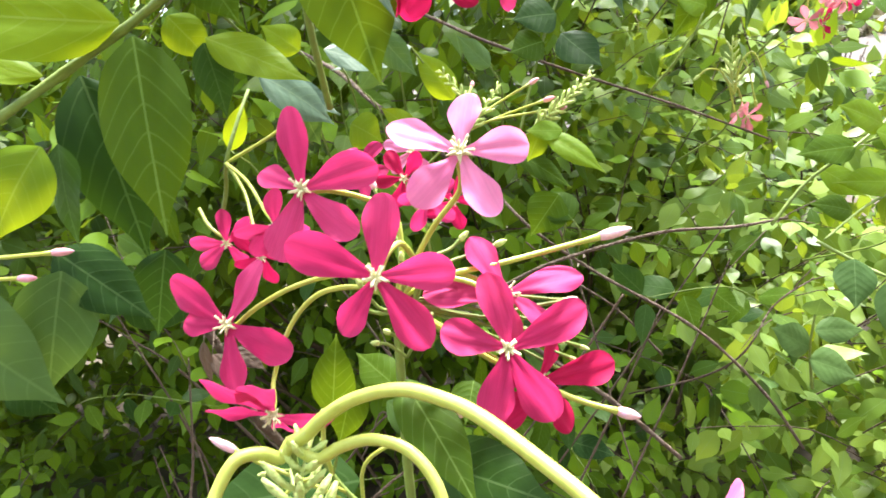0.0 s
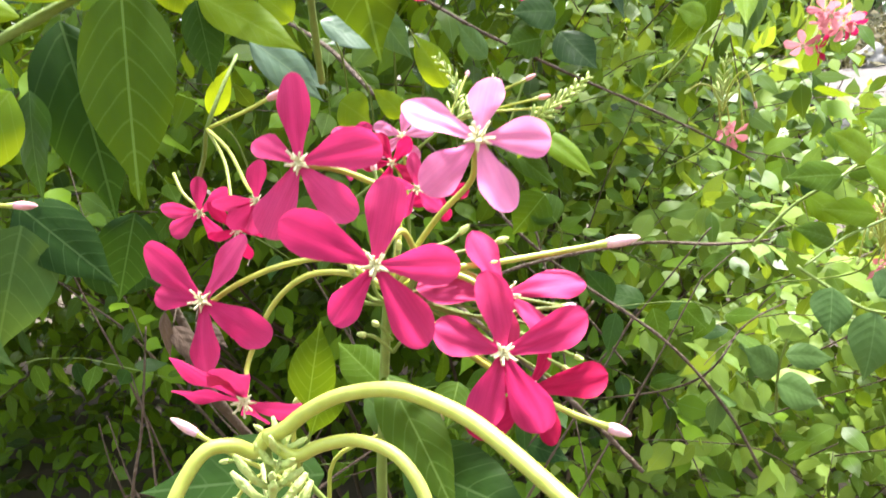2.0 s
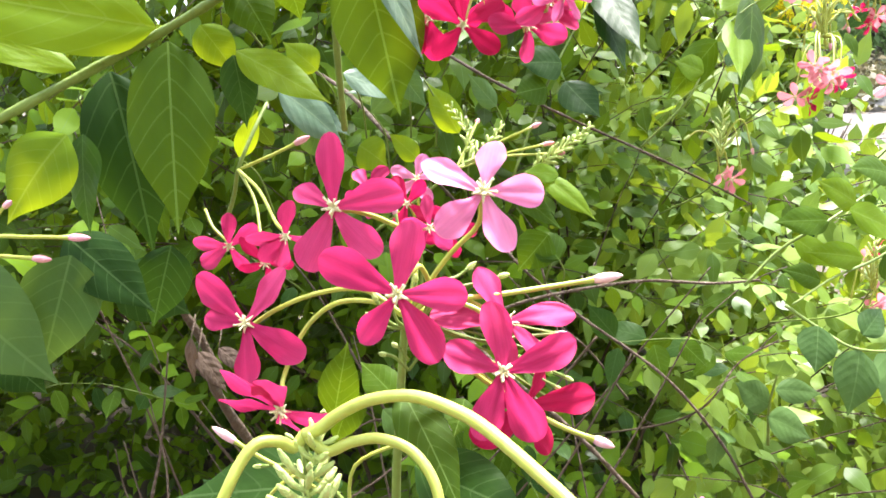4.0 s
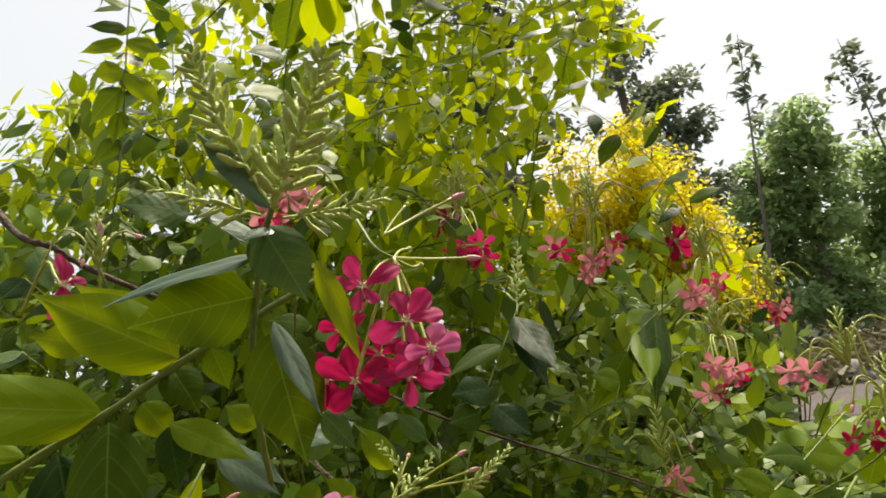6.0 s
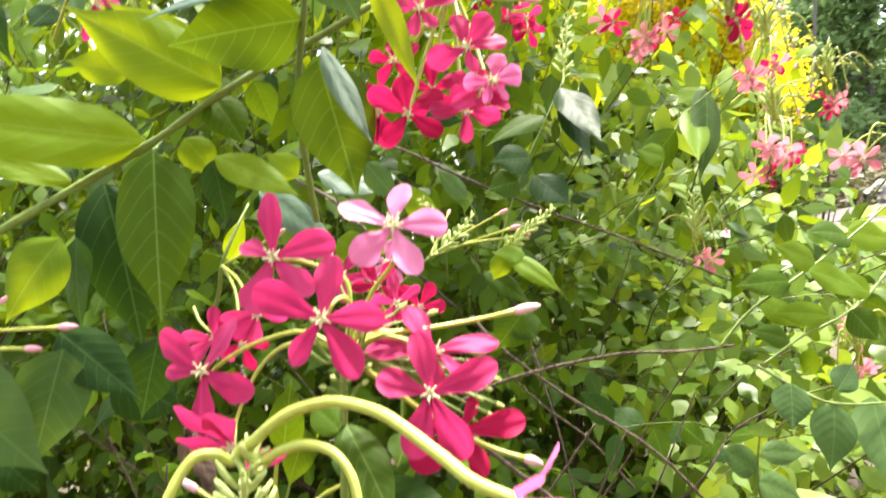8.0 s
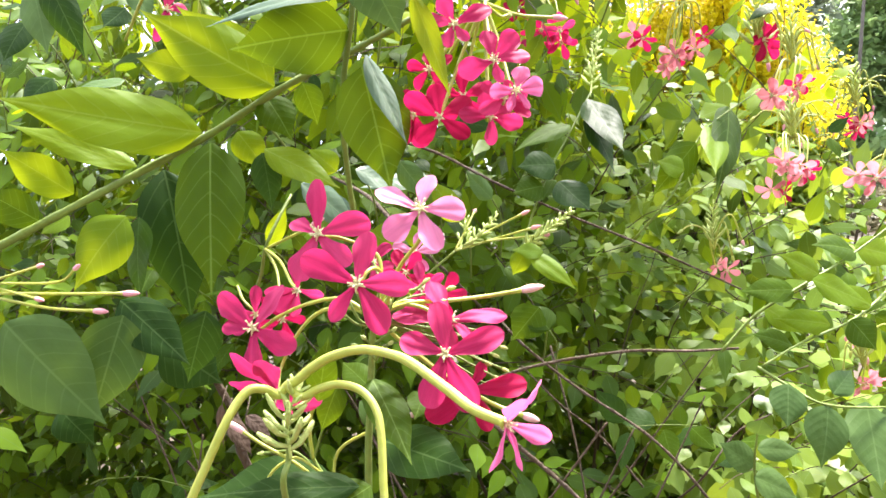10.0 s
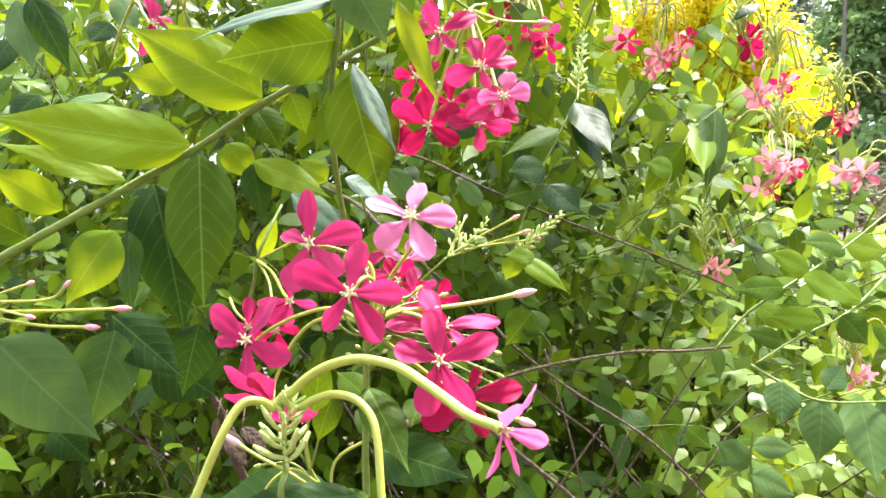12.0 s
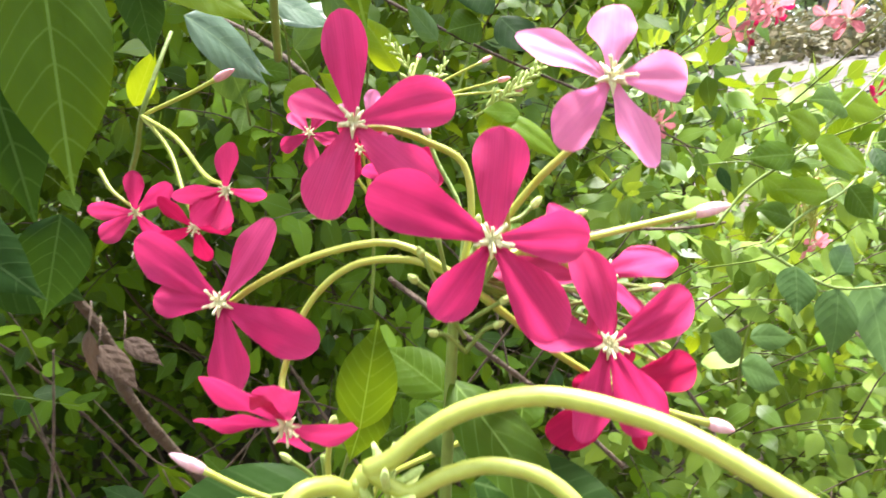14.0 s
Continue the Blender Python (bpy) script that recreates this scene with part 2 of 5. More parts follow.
def stem_mesh(name, pts, r0, r1, mat, origin, n=24, sides=8, knots=0.0):
    line = spline(pts, n)
    verts, faces = sweep(line, lambda f: (r0 + (r1 - r0) * f) * (1 + knots * math.sin(f * 41) ** 8), sides, origin)
    return mesh_of(name, verts, faces, mat)


def smooth_outline(points, n):
    """Half widths at n + 1 even steps, smoothly through the given ones."""
    return tuple(max(0.0, p.y) for p in spline([(k, w, 0) for k, w in enumerate(points)], n))


OUTLINE_LEAF = smooth_outline((0.02, 0.25, 0.385, 0.455, 0.49, 0.50, 0.488, 0.455, 0.40, 0.32, 0.22, 0.12, 0.045, 0.0), 52)
OUTLINE_PETAL = tuple(0.12 + 0.38 * (u / 0.64) ** 1.7 * (2.1 - 1.1 * u / 0.64) if u < 0.64 else 0.5 * math.sqrt(max(0.0, 1 - ((u - 0.64) / 0.36) ** 2)) for u in (k / 40 for k in range(41)))


def blade_data(outline, rows, across, droop, fold, ripple, seed, twist=0.0, bow=0.0):
    """A blade 1 long along x and 1 wide along y: verts, faces, uvs."""
    rng = random.Random(seed)
    verts, faces, uvs = [], [], []
    ph = rng.uniform(0, 6.28)
    n = len(outline) - 1
    for i in range(rows + 1):
        u = 1 - (1 - i / rows) ** 1.5 if rows > 20 else i / rows
        s = u * n
        k = min(int(s), n - 1)
        w = outline[k] + (outline[k + 1] - outline[k]) * (s - k)
        for j in range(across + 1):
            v = j / across * 2 - 1
            x = u
            z = -droop * u * u + fold * w * (0.45 * abs(v) - 0.5 * v * v) + ripple * math.sin(u * 9 + ph + v) * v * v * w + twist * v * w * u
            verts.append((x, v * w * (1 + 0.03 * math.sin(5 * u + ph)) + bow * u * u, z))
            uvs.append((u, 0.5 + v * w))
    for i in range(rows):
        for j in range(across):
            a = i * (across + 1) + j
            faces.append((a, a + 1, a + across + 2, a + across + 1))
    return verts, faces, uvs


def blade_mesh(name, mat, *shape):
    v, f, uv = blade_data(*shape)
    return mesh_of(name, v, f, mat, uv)


LEAF_SHAPES = [(0.10, 0.25, 0.05), (0.22, 0.35, 0.05), (0.05, 0.15, 0.07), (0.30, 0.45, 0.04), (-0.08, 0.30, 0.05), (0.16, 0.10, 0.08)]
LEAF_MESHES = {mat.name: [blade_mesh("leaf", mat, OUTLINE_LEAF, 20, 8, d, f, r, 40 + i) for i, (d, f, r) in enumerate(LEAF_SHAPES)]
               for mat in (LEAF, LEAF_DARK, LEAF_BRIGHT, LEAF_SOFT, LEAF_SHEEN, LEAF_DRY)}
SMALL_LEAF_MESHES = {mat.name: [blade_mesh("leaf", mat, OUTLINE_LEAF, 12, 4, d, f, r, 60 + i) for i, (d, f, r) in enumerate(LEAF_SHAPES)]
                     for mat in (LEAF, LEAF_DARK, LEAF_BRIGHT, LEAF_SOFT, LEAF_SHEEN, LEAF_DRY)}
PETAL_SHAPES = [(0.10, -0.7, 0.14, -0.3, 0.06), (0.24, -1.1, 0.12, 0.35, -0.10), (-0.06, -0.5, 0.18, 0.1, 0.14), (0.40, -1.2, 0.12, 0.5, 0.02), (0.16, 0.7, 0.16, -0.55, -0.14), (0.52, -0.8, 0.10, -0.2, 0.10)]
PETAL_MESHES = {mat.name: [blade_mesh("petal", mat, OUTLINE_PETAL, 26, 8, d, f, r, 80 + i, tw, bow) for i, (d, f, r, tw, bow) in enumerate(PETAL_SHAPES)]
                for mat in (PETAL_RED, PETAL_DEEP, PETAL_PINK, PETAL_ROSE, PETAL_SALMON)}


def blade_pose(base, tip, width, normal):
    """The pose that lays a unit blade from base to tip, its face towards normal."""
    base, tip = Vector(base), Vector(tip)
    x = tip - base
    length = x.length
    x.normalize()
    z = Vector(normal)
    z = (z - x * z.dot(x)).normalized()
    y = z.cross(x)
    m = Matrix((x * length, y * width, z * (length + width) / 2)).transposed().to_4x4()
    m.translation = base
    return m


def leaf(parent, base, tip, width, normal, mat=LEAF, shape=0, label="", small=False):
    pool = (SMALL_LEAF_MESHES if small else LEAF_MESHES)[mat.name]
    return part("leaf", pool[shape % len(pool)], parent, blade_pose(base, tip, width, normal), label)


def stamen_mesh(size, seed):
    """The throat of a flower: five small teeth and ten short threads with knobbed tips; it faces +z."""
    rng = random.Random(seed)
    bits = []
    for k in range(10):
        a = k * 0.628 + rng.uniform(-0.2, 0.2)
        out = Vector((math.cos(a), math.sin(a), 0))
        long = rng.uniform(0.22, 0.34) if k % 2 else rng.uniform(0.10, 0.18)
        tall = rng.uniform(0.26, 0.42) if k % 2 else 0.22
        line = [out * 0.03 * size, out * 0.08 * size + Vector((0, 0, 0.5 * tall * size)), out * long * 0.85 * size + Vector((0, 0, tall * size)), out * long * size + Vector((0, 0, (tall + 0.01) * size))]
        bits.append(sweep(line, lambda f: size * (0.016 if f < 0.6 else 0.032), 5))
    for k in range(5):
        a = k * 1.2566 + 0.6
        out = Vector((math.cos(a), math.sin(a), 0))
        line = [out * 0.02 * size, out * 0.14 * size + Vector((0, 0, 0.05 * size)), out * 0.30 * size + Vector((0, 0, 0.02 * size))]
        bits.append(sweep(line, lambda f: size * 0.085 * (1 - 0.85 * f), 5))
    return mesh_of("stamens", *joined(bits), CREAM)


STAMENS = [stamen_mesh(1.0, s) for s in (1, 2)]


def flower(cluster, centre, facing, size, tube, mat=PETAL_RED, roll=0.0, cup=0.12, widths=0.54, seed=0, r=0.00096, label="", spokes=()):
    """Five petals on a long curved tube. tube: points from the cluster's stem to the flower."""
    rng = random.Random(seed)
    c, f = Vector(centre), Vector(facing).normalized()
    line = spline([*tube, c - f * 0.25 * size, c], 20 if len(tube) < 5 else 48)
    verts, faces = sweep(line, lambda q: r * (1.0 - 0.15 * q) * (1.35 if q > 0.94 else 1), 8, PLACE[cluster].translation)
    body = part("flower", mesh_of("flower", verts, faces, TUBE), cluster, None, label)
    up = Vector((0, 0, 1))
    up = (up - f * up.dot(f)).normalized()
    right = up.cross(f)
    for k in range(5):
        turn, long = spokes[k] if spokes else (roll + 72 * k + rng.uniform(-8, 8), size * rng.uniform(0.94, 1.05))
        d = up * math.cos(radians(turn)) + right * math.sin(radians(turn))
        lift = cup + rng.uniform(-0.10, 0.10)
        start = c + d * 0.07 * size
        part("petal", PETAL_MESHES[mat.name][rng.randrange(6)], body, blade_pose(start, start + d * long + f * lift * long, min(long, 1.15 * size) * widths * rng.uniform(0.92, 1.08), f))
    side = f.orthogonal().normalized()
    s = size * 0.66
    m = Matrix((side * s, f.cross(side) * s, f * s)).transposed().to_4x4()
    m.translation = c
    part("stamen_tuft", STAMENS[seed % 2], body, m, "cream stamen tuft")
    return body


def bud(cluster, pts, r=0.0009, tip=0.010, mat=BUD_PINK, fat=1.9, label=""):
    """A closed bud at the end of a long tube through pts."""
    line = spline(pts, 12)
    o = PLACE[cluster].translation
    verts, faces = sweep(line, lambda q: r * (1 if q < 0.93 else 1.45), 7, o)
    body = part("bud", mesh_of("bud", verts, faces, TUBE if r > 0.0006 else SHOOT), cluster, None, label)
    d = (line[-1] - line[-2]).normalized()
    head = [line[-1] + d * tip * q for q in (-0.1, 0.1, 0.35, 0.6, 0.85, 1.0)]
    prof = (0.75, 1.0, 1.05, 0.9, 0.55, 0.12)
    verts, faces = sweep(head, lambda q: r * fat * prof[round(q * 5)], 8, o)
    part("bud_tip", mesh_of("bud_tip", verts, faces, mat), body)
    return body


def spike(parent, pts, r, count, long, seed, mat=FUZZ, spread=0.8):
    """An upright spike of small green club-shaped buds, with its stem through pts."""
    rng = random.Random(seed)
    line = spline(pts, 20)
    bits = [sweep(line, lambda q: r * (1 - 0.6 * q), 6, PLACE[parent].translation)]
    for k in range(count):
        q = 0.12 + 0.88 * (k / count) ** 0.9
        i = min(int(q * 20), 19)
        at = line[i].lerp(line[i + 1], q * 20 - i)
        ahead = (line[i + 1] - line[i]).normalized()
        side = Matrix.Rotation(k * 2.4 + rng.uniform(-0.3, 0.3), 3, ahead) @ ahead.orthogonal().normalized()
        size = long * (1.15 - 0.75 * q) * rng.uniform(0.8, 1.2)
        d = (side * spread + ahead * rng.uniform(0.35, 0.9)).normalized()
        bend = ahead * size * 0.32
        club = [at, at + d * size * 0.4, at + d * size * 0.75 + bend * 0.5, at + d * size + bend]
        prof = (0.6, 0.95, 1.15, 0.5)
        bits.append(sweep(club, lambda f: r * 1.6 * (1.1 - 0.5 * q) * prof[round(f * 3)], 5, PLACE[parent].translation))
    return part("flower_spike", mesh_of("flower_spike", *joined(bits), mat), parent)

# ---- the ground and the sandy path ----
def ground_height(x, y):
    """Level round the shrub, then a gentle slope up to the path and the trees."""
    r = math.hypot(x, y)
    return 0.06 * noise.noise(Vector((x * 0.5, y * 0.5, 0))) * min(1, r / 3) + 2.4 * (1 - math.exp(-max(0.0, r - 2.6) / 11))


def ground_sheet():
    n = 130
    verts, faces = [], []
    xs = [math.copysign(abs(k / n * 2 - 1) ** 3, k / n * 2 - 1) * 900 for k in range(n + 1)]
    for y in xs:
        for x in xs:
            verts.append((x, y + 3, ground_height(x, y + 3)))
    for j in range(n):
        for i in range(n):
            a = j * (n + 1) + i
            faces.append((a, a + 1, a + n + 2, a + n + 1))
    return mesh_of("ground", verts, faces, EARTH)


tagged(new("ground", ground_sheet()), "brown bare earth with dry litter", "ground", kind="structure")


def path_sheet():
    line = spline([(-9, 13, 0), (-2.5, 9.0, 0), (1.6, 7.2, 0), (3.2, 6.9, 0), (4.6, 7.0, 0), (7.5, 7.8, 0), (17, 10, 0)], 40)
    verts, faces = [], []
    for i, p in enumerate(line):
        d = (line[min(i + 1, 40)] - line[max(i - 1, 0)]).normalized()
        s = Vector((-d.y, d.x, 0))
        for k in range(7):
            v = k / 3 - 1
            wide = 1.1 + 0.25 * noise.noise(Vector((i * 0.4, v, 3)))
            q = p + s * v * wide
            verts.append((q.x, q.y, ground_height(q.x, q.y) + 0.02 + 0.04 * (1 - v * v) + 0.02 * noise.noise(q * 3)))
    for i in range(40):
        for k in range(6):
            a = i * 7 + k
            faces.append((a, a + 1, a + 8, a + 7))
    return mesh_of("path", verts, faces, SAND)


tagged(new("path", path_sheet()), "pale sandy footpath beside the shrub", "path", kind="structure")


# ---- foliage ----
OUTLINE_ROUND = smooth_outline((0.05, 0.32, 0.45, 0.49, 0.45, 0.345, 0.20, 0.075, 0.0), 42)


def low_leaf(seed):
    rng = random.Random(seed)
    return blade_data(OUTLINE_ROUND, 7, 2, rng.uniform(0.0, 0.35), rng.uniform(0.1, 0.5), 0.1, seed)


LOW = [tuple(np.array(q) if k != 1 else q for k, q in enumerate(low_leaf(s))) for s in range(8)]
ROUND = (0.0, 0.40, 0.5, 0.40, 0.17, 0.0)
COARSE = [tuple(np.array(q) if k != 1 else q for k, q in enumerate(blade_data(ROUND, 5, 2, 0.05 * s, 0.3, 0.0, s))) for s in range(8)]
SPECK_OUT = (0.0, 0.5, 0.32, 0.0)
SPECK = [tuple(np.array(q) if k != 1 else q for k, q in enumerate(blade_data(SPECK_OUT, 3, 2, 0.2 * s, 0.3, 0.0, s))) for s in range(3)]


class Heap:
    """Gathers many blades into one mesh."""

    def __init__(self):
        self.v, self.f, self.uv, self.n = [], [], [], 0

    def add(self, data, m):
        v, f, uv = data
        a = np.array(m)
        self.v.append(v @ a[:3, :3].T + a[:3, 3])
        self.f += [tuple(i + self.n for i in q) for q in f]
        self.uv.append(uv)
        self.n += len(v)

    def mesh(self, name, mat):
        return mesh_of(name, np.concatenate(self.v), self.f, mat, np.concatenate(self.uv))


def shrub_top(k):
    """The height of the crown one metre behind the front, by the direction k = x / y."""
    for a, b, lo, hi in ((-9, -0.52, 1.70, 1.73), (-0.52, -0.43, 1.73, 1.82), (-0.43, -0.22, 1.82, 2.05), (-0.22, 0.31, 2.1, 2.1), (0.31, 0.38, 2.0, 1.72), (0.38, 0.41, 1.72, 1.53), (0.41, 0.50, 1.53, 1.46), (0.50, 0.62, 1.46, 1.28), (0.62, 9, 1.25, 1.25)):
        if k < b:
            return lo + (hi - lo) * (k - a) / (b - a)


GROWN = 1.4


def outward(p):
    """Spreads the shrub, laid out close to the flowers, out to its true size; its crown leans over towards the path."""
    rise = max(0.0, p.z - 1.35)
    return Vector((GROWN * (p.x + 0.25 * rise), GROWN * p.y - 0.03, 1.35 + GROWN * (p.z - 1.35 + 0.33 * rise)))


def arching(rng, start, ahead, length, droop, steps=10):
    pts = [Vector(start)]
    d = Vector(ahead).normalized()
    for k in range(steps):
        d = (d + Vector((rng.uniform(-0.12, 0.12), rng.uniform(-0.12, 0.12), -droop / steps + rng.uniform(-0.08, 0.08)))).normalized()
        pts.append(pts[-1] + d * length / steps)
    return pts


def leafy_spots(rng, line, gap, size):
    """Where leaves grow along a shoot, in opposite pairs: base, tip, width, normal."""
    out = []
    run = gap * 0.6
    for i in range(1, len(line)):
        seg = line[i] - line[i - 1]
        d = seg.normalized()
        run += seg.length
        while run >= gap:
            run -= gap
            at = line[i] - d * run
            turn = rng.uniform(0, 3.14)
            for k in (0, 1):
                side = Matrix.Rotation(turn + k * 3.14 + rng.uniform(-0.4, 0.4), 3, d) @ d.orthogonal().normalized()
                go = (side * 0.9 + d * 0.45 + Vector((0, -0.15, -0.35 + rng.uniform(-0.4, 0.25)))).normalized()
                s = size * rng.uniform(0.6, 1.2)
                up = Vector((rng.uniform(-0.8, 0.8), -0.7 + rng.uniform(-0.6, 0.6), 0.9 + rng.uniform(-0.4, 0.3)))
                base = at + go * s * 0.15
                out.append((base, base + go * s, s * rng.uniform(0.45, 0.60), up))
    return out


def shoot_mesh(name, lines, r, mat, origin=(0, 0, 0), sides=5):
    return mesh_of(name, *joined([sweep(l, lambda f: r * (1 - 0.65 * f), sides, origin) for l in lines]), mat)


def big_shrub():
    rng = random.Random(11)
    shrub = thing("flowering_shrub", (0.1, 1.9, 0.02), "dense green flowering creeper shrub on bare earth", "shrub")
    heap, upper, light, woody = Heap(), Heap(), Heap(), []
    count = 0
    while count < 3600:
        x, y = rng.uniform(-1.7, 2.0), 0.74 + 1.5 * rng.random() ** 1.2
        z = rng.uniform(0.15, 2.9)
        top = 1.35 + (shrub_top(x / y) + 0.12 * noise.noise(Vector((x * 4, y * 4, 1))) - 1.35) * y
        if z > top - 0.06 or (0.15 < x / y < 0.45 and 1.47 + max(0.0, 0.6 * (0.36 - x / y)) < 1.35 + (z - 1.35) / y < 1.70 and rng.random() < 0.90):
            continue
        front = 0.78 + 0.25 * noise.noise(Vector((x * 2.2, z * 2.2, 5))) + 0.08 * abs(x) + (0.22 if x < -0.1 and z < 1.2 else 0.0)
        if y < front:
            continue
        if 1.35 + (z - 1.35) / y > 1.70 and rng.random() < 0.28:
            continue
        if x < -0.05 and z < 1.1 and y < 1.6 and rng.random() < 0.92:
            continue
        if y < 1.7 and ((x / y - 0.2) / 0.11) ** 2 + ((1.35 + (z - 1.35) / y - 1.06) / 0.18) ** 2 < 1 and rng.random() < 0.93:
            continue
        count += 1
        # more pale leaves towards +x: the open side's sky light, given as leaf colour
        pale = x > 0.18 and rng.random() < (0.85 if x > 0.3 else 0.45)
        line = arching(rng, (x, y, z), (rng.uniform(-0.9, 0.9), rng.uniform(-0.9, 0.1), rng.uniform(-0.2, 0.9)), rng.uniform(0.18, 0.36), 0.6, 6)
        end = line[-1]
        if 0.17 < end.x / end.y < 0.46 and 1.48 + max(0.0, 0.6 * (0.36 - end.x / end.y)) < 1.35 + (end.z - 1.35) / end.y < 1.68 and rng.random() < 0.8:
            continue
        if any(p.y < 0.66 for p in line):
            continue
        while len(line) > 2 and not -0.26 < line[-1].x / line[-1].y < 0.36 and 1.35 + (line[-1].z - 1.35) / line[-1].y > shrub_top(line[-1].x / line[-1].y) + 0.06:
            line.pop()
        if len(line) < 3:
            continue
        woody.append([outward(p) for p in line])
        near_front = y < front + 0.3
        for base, tip, w, up in leafy_spots(rng, line, 0.032 if near_front else 0.040, 0.040 if near_front else 0.052):
            if outward(base).z < 0.06:
                continue
            # leaves above a set height take the copy with sunlight in its colour
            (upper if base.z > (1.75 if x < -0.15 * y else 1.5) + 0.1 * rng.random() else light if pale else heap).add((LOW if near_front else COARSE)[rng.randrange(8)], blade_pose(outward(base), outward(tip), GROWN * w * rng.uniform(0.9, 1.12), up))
    for k in range(680):
        x, y = rng.uniform(-2.2, 1.0), rng.uniform(2.0, 2.8)
        line = arching(rng, (x, y, rng.uniform(0.15, 1.9 if x < -0.5 else 2.3 if x < 0.15 else 1.15)), (rng.uniform(-0.9, 0.9), rng.uniform(-0.9, 0.1), rng.uniform(-0.2, 0.9)), 0.4, 0.6, 6)
        if outward(line[0]).z < 0.1:
            continue
        woody.append([outward(p) for p in line])
        for base, tip, w, up in leafy_spots(rng, line, 0.07, 0.10):
            heap.add(COARSE[rng.randrange(8)], blade_pose(outward(base), outward(tip), GROWN * w, up))
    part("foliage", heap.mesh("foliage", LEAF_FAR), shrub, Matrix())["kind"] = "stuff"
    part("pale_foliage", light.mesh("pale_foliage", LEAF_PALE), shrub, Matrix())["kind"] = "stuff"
    part("upper_foliage", upper.mesh("upper_foliage", LEAF_SUNLIT), shrub, Matrix())["kind"] = "stuff"
    part("shoot", shoot_mesh("shoot", woody, 0.0016, BARK, (0, 0, 0), 4), shrub, Matrix())["kind"] = "stuff"
    for k in range(18):
        x = -1.2 + 2.4 * k / 17 + rng.uniform(-0.08, 0.08)
        y = rng.uniform(1.9, 2.6)
        line = spline([(0.1 + 0.4 * x, 1.9, 0.0), (0.1 + 0.7 * x, y, 0.45), (x, y - 0.1, 0.85), (x * 1.1 - 0.1, y - 0.05, min(1.5, 1.35 + (shrub_top(x / y) - 1.35) * y - 0.4))], 24)
        part("stem", mesh_of("stem", *sweep(line, lambda f: 0.007 * (1 - 0.75 * f) * (1 + 0.06 * math.sin(40 * f)), 8, (0, 0, 0)), BARK), shrub, Matrix())
    return shrub


big_shrub()


def front_shoot(start, ahead, length, droop, size, gap, seed, mat=LEAF, r=0.0010):
    """A leafy shoot of the creeper that stands out from the shrub, leaf by leaf."""
    rng = random.Random(seed)
    line = [outward(p) for p in arching(rng, start, ahead, length, droop)]
    start = line[0]
    shoot = thing("creeper_shoot", start, "thin leafy creeper shoot growing out of the shrub", "branch", "creeper shoots")
    part("stem", shoot_mesh("stem", [line], r, SHOOT, start, 6), shoot)
    for base, tip, w, up in leafy_spots(rng, line, GROWN * gap, GROWN * size):
        m = (LEAF_SOFT if start[0] > 0.45 else LEAF, LEAF, mat, LEAF_DARK)[rng.randrange(4)]
        leaf(shoot, base, tip, w, up, m, rng.randrange(6), small=True)
    return shoot


frng = random.Random(5)
for k in range(26):
    x, z = frng.uniform(-0.55, 0.75), frng.uniform(0.85, 1.5)
    if x > 0.35:
        z = min(z, 1.22)
    if 0.06 < x < 0.26 and z < 1.2:
        x += 0.22
    front_shoot((x, frng.uniform(0.72, 0.86), z), (frng.uniform(-0.8, 0.8), -0.35, frng.uniform(0.0, 0.9)), frng.uniform(0.14, 0.22), 0.7, 0.04, 0.038, 100 + k,
                LEAF_BRIGHT if k % 3 == 0 else LEAF)

# tall sprays against the sky
for k in range(12):
    x = -0.34 + 0.058 * k + frng.uniform(-0.03, 0.03)
    front_shoot((x, frng.uniform(0.75, 1.0), 1.62 + 0.12 * frng.random()), (frng.uniform(-0.3, 0.3), -0.1, 1.0), frng.uniform(0.25, 0.42), 0.15, 0.05, 0.045, 200 + k,
                LEAF_BRIGHT if k % 2 else LEAF)


# ---- twigs ----
def twig(pts, r0, r1, label, mat=BARK):
    t = thing("twig", pts[0], label, "twig", "bare twigs")
    part("stem", stem_mesh("stem", pts, r0, r1, mat, pts[0], 40, 8, 0.25), t)
    return t


twig([(-0.0814, 0.7975, 1.4603), (0.0026, 0.8076, 1.4307), (0.0736, 0.7815, 1.3860), (0.1603, 0.7839, 1.3407), (0.2491, 0.7544, 1.2947), (0.3641, 0.7956, 1.2380)], 0.0019, 0.0010, "thin dark brown bare twig crossing the shrub")
twig([(0.0357, 0.5905, 1.1794), (0.0876, 0.5914, 1.1947), (0.1772, 0.6067, 1.2010), (0.2351, 0.5871, 1.2007), (0.2820, 0.5945, 1.1993)], 0.0015, 0.0011, "straight reddish brown twig with a cut end")
twig([(0.0556, 0.6640, 1.2438), (0.0809, 0.6317, 1.2121), (0.1313, 0.6280, 1.1662), (0.1954, 0.5879, 1.1197), (0.2430, 0.5753, 1.0599), (0.2728, 0.5722, 1.0036)], 0.0013, 0.0012, "long slender brown twig sloping downwards")
twig([(0.0005, 0.5618, 1.1947), (0.0309, 0.5330, 1.1709), (0.0648, 0.5226, 1.1390), (0.1066, 0.5158, 1.0996), (0.1485, 0.5044, 1.0525)], 0.0020, 0.0017, "dark knobbly brown twig sloping downwards")
twig([(0.2616, 1.1421, 0.8090), (0.2537, 0.6935, 1.0317), (0.3013, 0.6741, 1.0959), (0.3459, 0.6839, 1.1136)], 0.0012, 0.0008, "short brown twig among the leaves")
